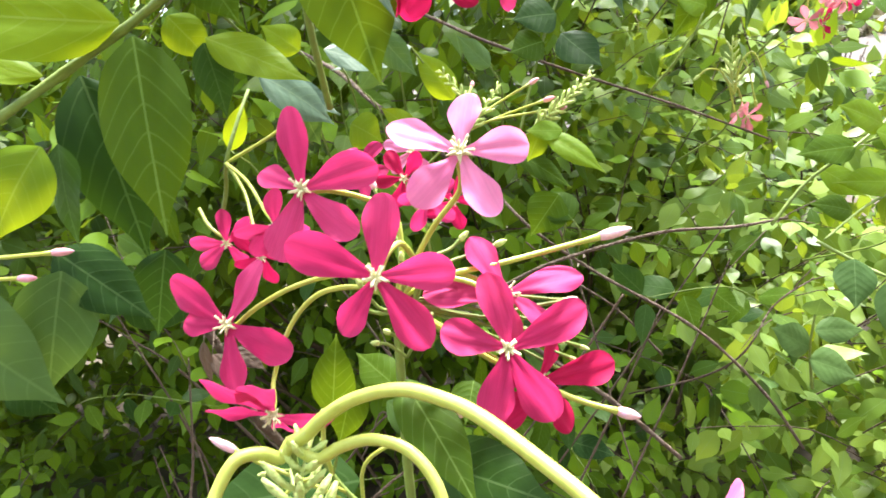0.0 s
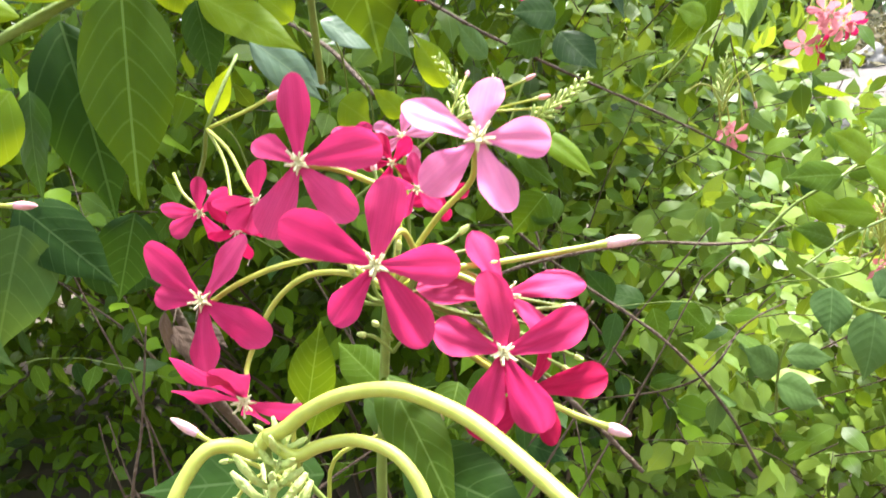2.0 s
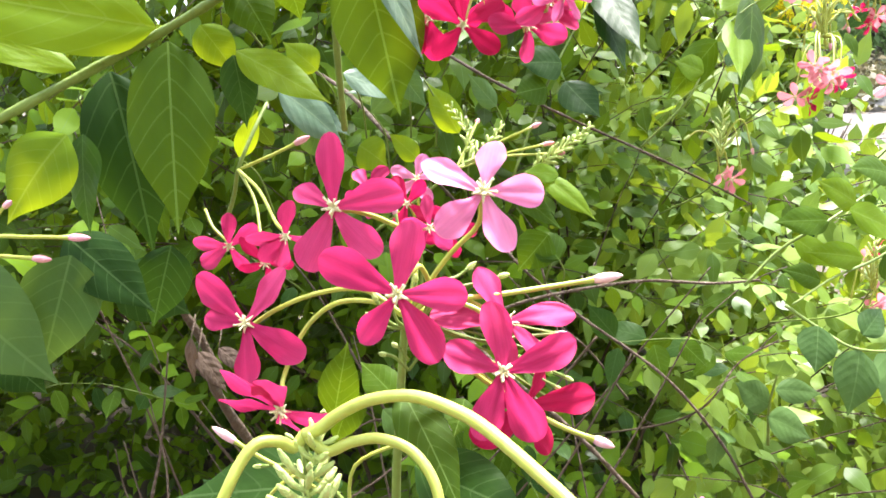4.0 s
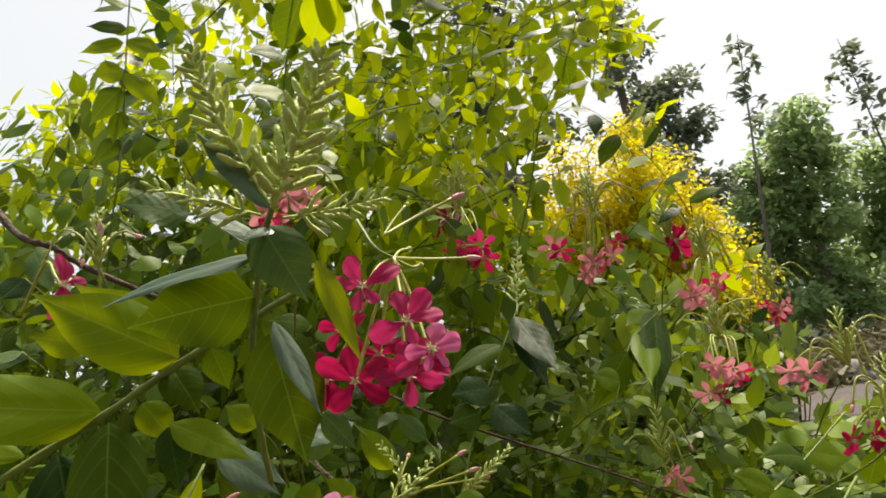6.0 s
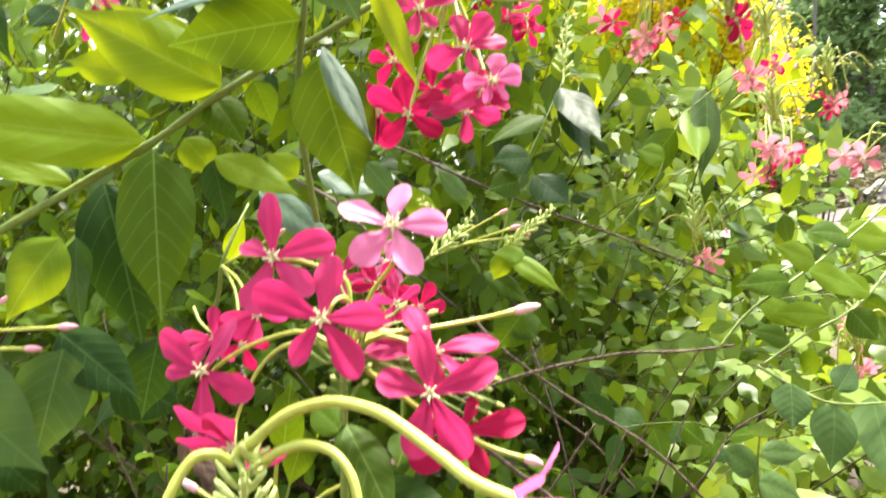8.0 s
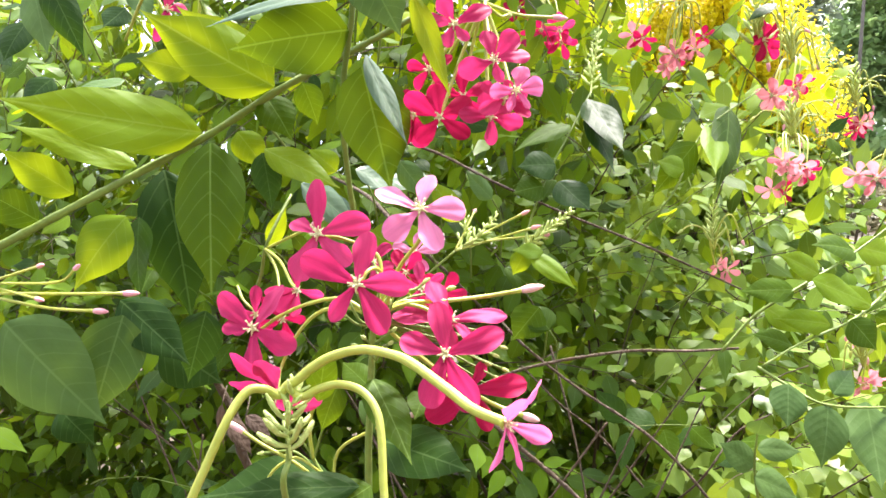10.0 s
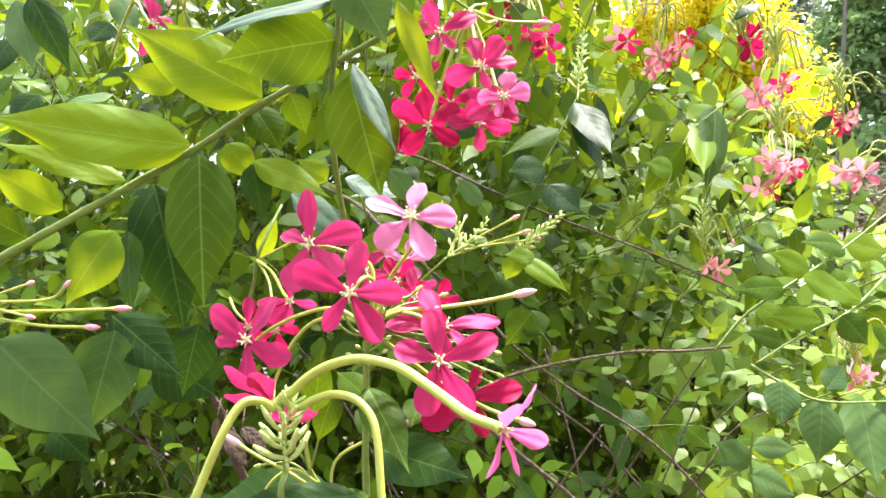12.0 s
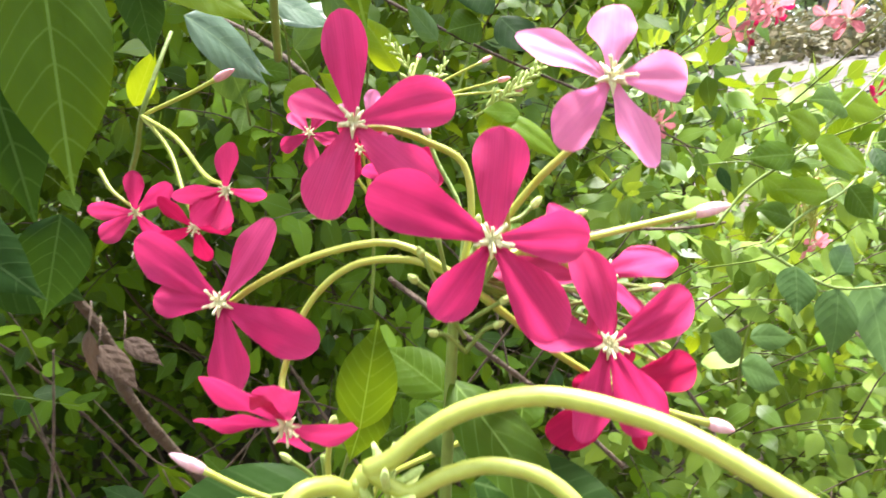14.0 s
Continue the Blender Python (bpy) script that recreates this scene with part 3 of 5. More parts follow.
twig([(-0.1548, 0.9961, 1.4272), (-0.0828, 0.7964, 1.3813), (-0.0435, 0.6971, 1.3428), (-0.0058, 0.7142, 1.3004), (0.0127, 0.8547, 1.2737), (0.0632, 1.1571, 1.1992)], 0.0022, 0.0020, "brown woody stem behind the flowers")
twig([(-0.7394, 1.0990, 1.8503), (-0.4213, 0.7507, 1.7221), (-0.3145, 0.6549, 1.6228), (-0.2798, 0.6519, 1.6029), (-0.2541, 0.6712, 1.5820), (-0.1949, 0.6999, 1.5470)], 0.0036, 0.0028, "dark woody branch behind the leaves")
twig([(-0.2195, 0.5893, 1.2134), (-0.1996, 0.6008, 1.1607), (-0.1810, 0.6047, 1.0890), (-0.1, 0.9, 0.7), (-0.05, 1.3, 0.1)], 0.0034, 0.0044, "brown peeling woody stem in the shade")

trng = random.Random(17)
for k in range(6):
    a = Vector((trng.uniform(0.10, 0.22), trng.uniform(0.72, 0.95), trng.uniform(0.85, 1.05)))
    d = Vector((trng.uniform(-0.1, 0.16), trng.uniform(-0.05, 0.12), trng.uniform(0.10, 0.24))) * (1 if k % 3 else -1)
    twig([a - d * 0.6, a + Vector((0.012, 0, 0.01)) * trng.uniform(-1, 1), a + d * 0.5, a + d], 0.0016, 0.0009, "thin bare grey-brown twig in the shrub's shady hollow")

for k in range(22):
    a = Vector((trng.uniform(-0.48, -0.04), trng.uniform(0.72, 1.15), trng.uniform(0.62, 1.0)))
    d = Vector((trng.uniform(-0.2, 0.2), trng.uniform(-0.05, 0.15), trng.uniform(-0.08, 0.24)))
    twig([a - d * 0.6 + Vector((0, 0.06, -0.12)), a + Vector((0.015, 0, 0.012)) * trng.uniform(-1, 1), a + d * 0.5, a + d], trng.uniform(0.0014, 0.0030), 0.0009, "bare brown twig low in the shrub's shade")

# ---- the leafy branch beside the flowers ----
branch = thing("leafy_branch", (-0.3405, 0.4516, 1.3283), "green leafy branch with large pointed oval leaves", "branch")
part("stem", stem_mesh("stem", [(-0.3405, 0.4516, 1.3283), (-0.3146, 0.4524, 1.3398), (-0.2600, 0.4578, 1.3657), (-0.1732, 0.4803, 1.4115), (-0.1033, 0.4426, 1.4363), (-0.0541, 0.4482, 1.4600), (0.0016, 0.4185, 1.4757)], 0.0034, 0.0022, SHOOT, (-0.3405, 0.4516, 1.3283), 40, 10, 0.2), branch)
leaf(branch, (-0.1615, 0.4613, 1.4045), (-0.1551, 0.4169, 1.2913), 0.0546, (0.12, -0.97, 0.20), LEAF, 0, "large green leaf hanging straight down")
leaf(branch, (-0.2126, 0.4962, 1.3904), (-0.1837, 0.4705, 1.2717), 0.0552, (0.50, -0.85, 0.12), LEAF_DARK, 3)
leaf(branch, (-0.1725, 0.4751, 1.4153), (-0.3006, 0.4193, 1.4367), 0.0544, (0.02, -0.95, 0.3), LEAF_BRIGHT, 4, "broad bright green leaf lit from behind")
leaf(branch, (-0.2241, 0.4713, 1.3913), (-0.3054, 0.4393, 1.4266), 0.0266, (-0.15, -0.82, 0.55), LEAF_BRIGHT, 2)
leaf(branch, (-0.2715, 0.4635, 1.3724), (-0.3122, 0.4375, 1.4075), 0.0304, (-0.13, -0.87, 0.47), LEAF_BRIGHT, 2)
leaf(branch, (-0.2993, 0.4614, 1.3528), (-0.3254, 0.4346, 1.3774), 0.0294, (-0.13, -0.87, 0.47), LEAF, 2)
leaf(branch, (-0.1083, 0.4529, 1.4432), (-0.1704, 0.4288, 1.5037), 0.0420, (0.07, -0.99, 0.11), LEAF_BRIGHT, 1)
leaf(branch, (-0.1803, 0.4857, 1.4664), (-0.2190, 0.4703, 1.4770), 0.0278, (0.12, -0.95, 0.2), LEAF_BRIGHT, 2)
leaf(branch, (-0.1782, 0.4846, 1.4706), (-0.1411, 0.4724, 1.4809), 0.0225, (0.12, -0.95, 0.2), LEAF_BRIGHT, 4)
leaf(branch, (-0.1191, 0.4814, 1.4389), (-0.1595, 0.4773, 1.4834), 0.0261, (0.05, -0.9, 0.42), LEAF, 4)
leaf(branch, (-0.1147, 0.4545, 1.4353), (-0.0935, 0.4414, 1.4044), 0.0297, (0.22, -0.87, 0.44), LEAF, 3)
leaf(branch, (-0.1230, 0.4737, 1.3984), (-0.0623, 0.4552, 1.3634), 0.0271, (0.22, -0.87, 0.44), LEAF_BRIGHT, 2)
leaf(branch, (-0.1253, 0.4754, 1.3960), (-0.1168, 0.4676, 1.3505), 0.0244, (0.46, -0.87, 0.15), LEAF_DARK, 1)
leaf(branch, (-0.0889, 0.4692, 1.4478), (-0.0781, 0.4727, 1.4157), 0.0230, (0.2, -0.9, 0.3), LEAF, 3)
leaf(branch, (-0.1536, 0.5080, 1.4194), (-0.1303, 0.5013, 1.3888), 0.0281, (0.1, -0.9, 0.42), LEAF_BRIGHT, 1)
leaf(branch, (-0.2233, 0.4451, 1.3503), (-0.2628, 0.4231, 1.3047), 0.0461, (-0.10, -0.95, 0.30), LEAF_BRIGHT, 3)
leaf(branch, (-0.2180, 0.4552, 1.3503), (-0.2224, 0.4431, 1.2883), 0.0319, (-0.48, -0.85, 0.22), LEAF_DARK, 5)
leaf(branch, (-0.2860, 0.4826, 1.3563), (-0.3054, 0.4713, 1.3445), 0.0231, (-0.2, -0.85, 0.45), LEAF_BRIGHT, 0)
leaf(branch, (-0.2337, 0.4485, 1.2879), (-0.1793, 0.4305, 1.2427), 0.0384, (-0.09, -0.76, 0.64), LEAF_DARK, 1)
leaf(branch, (-0.1781, 0.4751, 1.2741), (-0.1928, 0.4626, 1.2195), 0.0353, (0.31, -0.91, 0.26), LEAF_DARK, 3)
leaf(branch, (-0.3079, 0.4238, 1.2782), (-0.2340, 0.3993, 1.2071), 0.0627, (-0.05, -0.92, 0.39), LEAF_SOFT, 1, "large dull green leaf hanging in shade")
leaf(branch, (-0.2265, 0.4364, 1.2772), (-0.2486, 0.4205, 1.2046), 0.0481, (0.31, -0.91, 0.26), LEAF_SOFT, 5)
leaf(branch, (-0.3070, 0.4874, 1.2007), (-0.2781, 0.4780, 1.1750), 0.0316, (0.1, -0.85, 0.5), LEAF_DARK, 3)

# ---- an upright shoot with a spike and large leaves ----
upright = thing("upright_shoot", (-0.0581, 0.4868, 1.3454), "upright green shoot with broad leaves and a budding spike", "branch")
part("stem", stem_mesh("stem", [(-0.0581, 0.4868, 1.3454), (-0.0571, 0.4652, 1.3694), (-0.0550, 0.4379, 1.4060), (-0.0489, 0.4185, 1.4396), (-0.0395, 0.4029, 1.4711), (-0.0343, 0.3961, 1.4952), (-0.0170, 0.3516, 1.5078)], 0.0022, 0.0019, SHOOT, (-0.0581, 0.4868, 1.3454), 40, 8, 0.15), upright)
leaf(upright, (-0.0351, 0.3964, 1.4918), (-0.1343, 0.3747, 1.4793), 0.0240, (0.00, -0.62, 0.78), LEAF_SHEEN, 1, "blue-green leaf with a curled edge")
leaf(upright, (-0.0416, 0.4034, 1.4662), (-0.1211, 0.3849, 1.4574), 0.0559, (0.05, -0.99, 0.10), LEAF, 5)
leaf(upright, (-0.0298, 0.3850, 1.5084), (-0.0037, 0.3661, 1.4512), 0.0402, (0.05, -0.97, 0.25), LEAF_SOFT, 0, "soft grey-green rounded leaf")
leaf(upright, (0.0055, 0.3542, 1.4722), (0.0259, 0.3464, 1.4038), 0.0155, (0.25, -0.92, 0.22), LEAF_BRIGHT, 2)
leaf(upright, (-0.0343, 0.4042, 1.4405), (-0.0179, 0.3877, 1.3537), 0.0518, (0.10, -0.98, 0.15), LEAF, 0, "green leaf, its pale sheen added as a second blade")
# no leaf of its own: a narrow blade laid in front as the sheen above
leaf(upright, (-0.0301, 0.3965, 1.4465), (-0.0061, 0.3804, 1.3785), 0.0175, (0.45, -0.80, 0.40), LEAF_SHEEN, 4)
leaf(upright, (-0.0342, 0.3907, 1.5022), (-0.0729, 0.3674, 1.5239), 0.0205, (-0.05, -0.75, 0.65), LEAF_SHEEN, 4)
leaf(upright, (-0.0747, 0.3876, 1.5252), (-0.1150, 0.3700, 1.5356), 0.0313, (0.00, -0.90, 0.42), LEAF_SOFT, 5)
leaf(upright, (-0.0354, 0.3963, 1.4943), (-0.0526, 0.3668, 1.5064), 0.0150, (0.10, -0.55, 0.83), LEAF_SHEEN, 2)
leaf(upright, (-0.0174, 0.3478, 1.5067), (-0.0531, 0.3232, 1.5549), 0.0186, (0.25, -0.85, 0.45), LEAF_SHEEN, 2, "pale glossy leaf below a budding spike")
leaf(upright, (-0.0184, 0.3509, 1.4944), (-0.0338, 0.3371, 1.4897), 0.0159, (0.10, -0.60, 0.78), LEAF_SHEEN, 1)
leaf(upright, (0.0234, 0.3067, 1.5903), (0.0383, 0.2781, 1.6163), 0.0233, (0.00, -0.99, 0.15), LEAF_BRIGHT, 2)
leaf(upright, (0.0399, 0.3045, 1.5920), (0.0303, 0.2793, 1.6147), 0.0164, (0.15, -0.98, 0.02), LEAF_BRIGHT, 5)
leaf(upright, (-0.0226, 0.3523, 1.5498), (-0.0336, 0.3375, 1.5728), 0.0204, (0.10, -0.90, 0.40), LEAF_BRIGHT, 5)
leaf(upright, (-0.1042, 0.4399, 1.4394), (-0.1921, 0.4186, 1.4925), 0.0543, (0.03, -0.93, 0.36), LEAF_BRIGHT, 4)
spike(upright, [(-0.0160, 0.3497, 1.5070), (-0.0004, 0.3251, 1.5248), (0.0153, 0.3075, 1.5478), (0.0299, 0.2893, 1.5741)], 0.0017, 42, 0.022, 1, spread=1.5)
spike(upright, [(-0.0179, 0.3492, 1.5097), (-0.0313, 0.3348, 1.5404), (-0.0407, 0.3189, 1.5669), (-0.0478, 0.3029, 1.5931)], 0.0014, 36, 0.019, 2, spread=1.5)
spike(upright, [(-0.0099, 0.3430, 1.4977), (0.0200, 0.3401, 1.4972), (0.0538, 0.3457, 1.5024)], 0.0010, 26, 0.015, 3, spread=1.3)
spike(upright, [(-0.0243, 0.3531, 1.5048), (-0.0585, 0.3627, 1.5223), (-0.0991, 0.3722, 1.5430)], 0.0010, 26, 0.015, 4, spread=1.3)

# ---- the main flower cluster ----
HEART = (-0.0177, 0.2375, 1.2818)
main = thing("flower_cluster", HEART, "cluster of crimson and pink five-petalled flowers on a green stem", "flower", "flower clusters")
part("stem", stem_mesh("stem", [HEART, (-0.0191, 0.2406, 1.2727), (-0.0208, 0.2412, 1.2575), (-0.0228, 0.2418, 1.2377), (-0.0253, 0.2428, 1.2107), (-0.0280, 0.2500, 1.1500), (-0.0200, 0.3000, 1.0500), (0.05, 0.9, 0.5)], 0.0014, 0.0020, SHOOT, HEART, 40, 8), main)
flower(main, (-0.0191, 0.1992, 1.2996), (-0.03, -0.95, 0.31), 0.0195, [HEART, (-0.0090, 0.2281, 1.2916), (-0.0113, 0.2157, 1.3041), (-0.0152, 0.2067, 1.3043)], PETAL_RED, seed=1, spokes=((14, 0.022), (93, 0.0195), (148, 0.0222), (-139, 0.0171), (-60, 0.0246)))
flower(main, (-0.0409, 0.2368, 1.3224), (-0.13, -0.94, 0.33), 0.0195, [HEART, (-0.0137, 0.2387, 1.2963), (-0.0141, 0.2418, 1.3098), (-0.0233, 0.2417, 1.3163), (-0.0330, 0.2399, 1.3203)], PETAL_RED, seed=2, spokes=((-1, 0.0247), (75, 0.0231), (140, 0.0237), (-154, 0.0223), (-59, 0.0156)))
flower(main, (0.0085, 0.2040, 1.3290), (0.13, -0.90, 0.42), 0.0195, [HEART, (-0.0087, 0.2283, 1.2966), (-0.0010, 0.2223, 1.3075), (0.0076, 0.2160, 1.3173)], PETAL_PINK, seed=3, spokes=((17, 0.0163), (93, 0.0173), (166, 0.0186), (-131, 0.0182), (-58, 0.0183)), widths=0.56, label="pale pink flower with a long green tube")
flower(main, (-0.0778, 0.2507, 1.2790), (-0.26, -0.89, 0.38), 0.0195, [HEART, (-0.0326, 0.2444, 1.2910), (-0.0512, 0.2498, 1.2891), (-0.0667, 0.2522, 1.2832)], PETAL_RED, seed=4, spokes=((-52, 0.028), (35, 0.0237), (118, 0.028), (168, 0.0222), (-85, 0.0172)))
flower(main, (0.0147, 0.2215, 1.2652), (0.05, -0.98, 0.20), 0.0195, [HEART, (-0.0049, 0.2371, 1.2869), (0.0076, 0.2330, 1.2844), (0.0145, 0.2288, 1.2767), (0.0155, 0.2261, 1.2695)], PETAL_RED, seed=5, spokes=((-2, 0.0216), (76, 0.026), (157, 0.0261), (-156, 0.0234), (-66, 0.0197)))
flower(main, (-0.0645, 0.2343, 1.2510), (-0.05, -0.85, -0.52), 0.0195, [HEART, (-0.0294, 0.2432, 1.2865), (-0.0441, 0.2477, 1.2854), (-0.0563, 0.2499, 1.2753), (-0.0643, 0.2445, 1.2596)], PETAL_RED, seed=6, spokes=((-26, 0.028), (-72, 0.0205), (131, 0.0201), (1, 0.0216), (179, 0.0165)))
flower(main, (0.0177, 0.2353, 1.2786), (0.20, -0.85, 0.48), 0.0195, [HEART, (-0.0030, 0.2385, 1.2885), (0.0091, 0.2399, 1.2837)], PETAL_RED, seed=7, spokes=((-17, 0.0211), (84, 0.0266), (137, 0.0164), (-172, 0.0153), (-74, 0.025)))
flower(main, (0.0246, 0.2394, 1.2448), (0.27, -0.94, 0.10), 0.0195, [HEART, (-0.0074, 0.2437, 1.2707), (0.0118, 0.2441, 1.2537)], PETAL_DEEP, seed=8, spokes=((39, 0.0144), (90, 0.0264), (153, 0.0193), (-119, 0.0212), (-71, 0.0132)))
bud(main, [HEART, (-0.0014, 0.2361, 1.2876), (0.0148, 0.2415, 1.2872), (0.0356, 0.2478, 1.2877), (0.0536, 0.2475, 1.2897)], 0.001, 0.01, BUD_PALE)
bud(main, [HEART, (0.0096, 0.2395, 1.2557), (0.0339, 0.2357, 1.2395), (0.0492, 0.2318, 1.2332)], 0.001, 0.007, BUD_PALE)
bud(main, [HEART, (-0.0027, 0.2427, 1.2893), (0.0102, 0.2477, 1.2908), (0.0177, 0.2488, 1.2923)], 0.0006, 0.004, FUZZ)
bud(main, [HEART, (-0.0096, 0.2435, 1.2914), (0.0014, 0.2486, 1.2931), (0.0061, 0.2501, 1.2958)], 0.0006, 0.004, FUZZ)
bud(main, [HEART, (-0.0146, 0.2450, 1.2968), (-0.0187, 0.2534, 1.3101), (-0.0201, 0.2561, 1.3171)], 0.0006, 0.005, BUD_PALE)
bud(main, [HEART, (0.0085, 0.2400, 1.2708), (0.0234, 0.2434, 1.2704), (0.0383, 0.2448, 1.2702)], 0.0006, 0.004, BUD_PALE)
for k, (dx, dz) in enumerate(((-0.010, 0.008), (0.008, 0.006), (-0.006, 0.012), (0.011, 0.011), (-0.012, 0.002), (0.004, 0.014), (-0.008, -0.012), (0.007, -0.012), (-0.004, -0.009), (0.009, -0.006))):
    h = Vector(HEART)
    bud(main, [h + Vector((0, -0.001, -0.004 + min(0, dz) * 1.3)), h + Vector((dx * 0.6, -0.003, dz * 0.3 - 0.003 + min(0, dz) * 0.6)), h + Vector((dx, -0.005, dz))], 0.0006, 0.003, FUZZ, 1.6)
for k in range(8):
    a = Vector((0.0330, 0.2430, 1.2600)) + Vector((0.004 * (k % 3), 0.002, 0.0035 * (k - 4)))
    bud(main, [HEART, Vector(HEART).lerp(a, 0.6) + Vector((0, 0.006, 0)), a], 0.0005, 0.0035, FUZZ, 1.7)
tagged(main, "crimson flower cluster with one pale pink flower, green stem")
leaf(main, (-0.0464, 0.2394, 1.2441), (-0.0394, 0.2360, 1.2741), 0.0156, (-0.1, -0.93, 0.36), LEAF, 2)
leaf(main, (-0.0230, 0.2422, 1.2494), (-0.0374, 0.2551, 1.2618), 0.0144, (0.14, -0.88, 0.46), LEAF, 1)
leaf(main, (-0.0209, 0.2412, 1.2531), (-0.0007, 0.1992, 1.2289), 0.0193, (0.3, -0.84, 0.45), LEAF, 1)
leaf(main, (-0.0174, 0.2364, 1.2249), (0.0226, 0.2092, 1.2172), 0.0266, (0.05, -0.78, 0.62), LEAF_DARK, 2, "dark green leaf with deep pale veins")
leaf(main, (-0.0286, 0.2309, 1.2059), (-0.0888, 0.2224, 1.2108), 0.0190, (-0.07, -0.67, 0.74), LEAF_DARK, 0)
leaf(main, (-0.0293, 0.2562, 1.2396), (-0.0129, 0.2541, 1.2184), 0.0120, (0.17, -0.68, 0.71), LEAF_SOFT, 5)
leaf(main, (-0.0237, 0.2344, 1.2046), (-0.0405, 0.2227, 1.1982), 0.0186, (0.17, -0.73, 0.66), LEAF, 2)
leaf(main, (-0.0398, 0.2592, 1.2479), (-0.0504, 0.2530, 1.2267), 0.0163, (0.0, -0.75, 0.66), LEAF, 1)
leaf(main, (0.0030, 0.2557, 1.2423), (-0.0017, 0.2426, 1.2334), 0.0141, (0.15, -0.83, 0.54), LEAF, 5)

# ---- a side shoot low in front, with buds on short stalks ----
low = thing("budding_shoot", (-0.0520, 0.2607, 1.2022), "short green side shoot with unopened buds", "flower", "flower clusters")
part("stem", stem_mesh("stem", [(-0.0267, 0.2592, 1.1860), (-0.0438, 0.2607, 1.1945), (-0.0552, 0.2618, 1.2110), (-0.0567, 0.2614, 1.2266)], 0.0012, 0.0009, SHOOT, (-0.0520, 0.2607, 1.2022), 16, 7), low)
bud(low, [(-0.0524, 0.2607, 1.2001), (-0.0668, 0.2619, 1.2112), (-0.0799, 0.2638, 1.2185), (-0.0914, 0.2656, 1.2263)], 0.0009, 0.0100, BUD_PALE)
bud(low, [(-0.0459, 0.2592, 1.1954), (-0.0423, 0.2597, 1.2145), (-0.0248, 0.2553, 1.2249), (-0.0041, 0.2506, 1.2325)], 0.0008, 0.0050, BUD_PALE)
bud(low, [(-0.0552, 0.2618, 1.2110), (-0.0556, 0.2593, 1.2250), (-0.0531, 0.2567, 1.2374)], 0.0009, 0.004, FUZZ, 1.5)
bud(low, [(-0.0552, 0.2618, 1.2110), (-0.0503, 0.2610, 1.2238), (-0.0471, 0.2605, 1.2324)], 0.0006, 0.004, FUZZ, 1.6)
bud(low, [(-0.0560, 0.2619, 1.2132), (-0.0610, 0.2605, 1.2220), (-0.0661, 0.2586, 1.2284)], 0.0006, 0.004, FUZZ, 1.6)
bud(low, [(-0.0558, 0.2617, 1.2078), (-0.0648, 0.2616, 1.2154), (-0.0806, 0.2647, 1.2146)], 0.0006, 0.004, FUZZ, 1.6)
bud(low, [(-0.0516, 0.2607, 1.2043), (-0.0633, 0.2581, 1.2133), (-0.0755, 0.2574, 1.2066), (-0.0789, 0.2569, 1.1977)], 0.0007, 0.004, FUZZ, 1.6)
leaf(low, (-0.0528, 0.3010, 1.1860), (-0.1321, 0.3051, 1.1827), 0.0407, (-0.01, -0.70, 0.71), LEAF_DARK, 2)

# ---- the nearest cluster: long arching tubes ----
NODE = (-0.0484, 0.1880, 1.2611)
near = thing("arching_flower_cluster", NODE, "yellow-green arching flower tubes with a fuzzy green spike", "flower", "flower clusters")
part("stem", stem_mesh("stem", [(-0.0484, 0.1880, 1.2611), (-0.0487, 0.1877, 1.2467), (-0.0492, 0.1876, 1.2331), (-0.0516, 0.1930, 1.2098), (-0.0500, 0.3000, 1.1000), (-0.05, 0.60, 0.8)], 0.0010, 0.0016, SHOOT, NODE, 40, 7), near)
flower(near, (0.0350, 0.1252, 1.2563), (0.7389, -0.6306, -0.2373), 0.0125, [NODE, (-0.0437, 0.1864, 1.2634), (-0.0372, 0.1856, 1.2682), (-0.0280, 0.1834, 1.2727), (-0.0159, 0.1784, 1.2751), (-0.0046, 0.1693, 1.2741), (0.0040, 0.1597, 1.2717), (0.0170, 0.1442, 1.2642), (0.0247, 0.1341, 1.2596)], PETAL_ROSE, 30, seed=21, r=0.0020, cup=0.75, label="pink flower on a long arching tube")
flower(near, (-0.0080, 0.1501, 1.2027), (0.0295, -0.3628, -0.9314), 0.0160, [NODE, (-0.0416, 0.1844, 1.2572), (-0.0348, 0.1829, 1.2601), (-0.0260, 0.1810, 1.2618), (-0.0169, 0.1768, 1.2596), (-0.0112, 0.1714, 1.2534), (-0.0093, 0.1665, 1.2448), (-0.0089, 0.1610, 1.2306)], PETAL_RED, 0, seed=22, r=0.0017)
flower(near, (-0.0888, 0.1631, 1.2097), (-0.4096, -0.2580, -0.8750), 0.0160, [NODE, (-0.0517, 0.1871, 1.2578), (-0.0558, 0.1851, 1.2608), (-0.0613, 0.1824, 1.2616), (-0.0658, 0.1792, 1.2573), (-0.0702, 0.1747, 1.2493), (-0.0765, 0.1708, 1.2360)], PETAL_RED, 0, seed=23, r=0.0019)
spike(near, [(-0.0478, 0.1854, 1.2329), (-0.0485, 0.1864, 1.2460), (-0.0434, 0.1857, 1.2613)], 0.0008, 20, 0.014, 31, FUZZ, spread=1.2)

# ---- the crimson cluster above ----
C2 = (0.0528, 0.4033, 1.4784)
high = thing("flower_cluster", C2, "dense cluster of deep crimson flowers hanging among leaves", "flower", "flower clusters")
part("stem", stem_mesh("stem", [(0.0314, 0.4189, 1.5136), (0.0413, 0.3968, 1.4859), C2], 0.0013, 0.0010, SHOOT, C2, 12, 7), high)
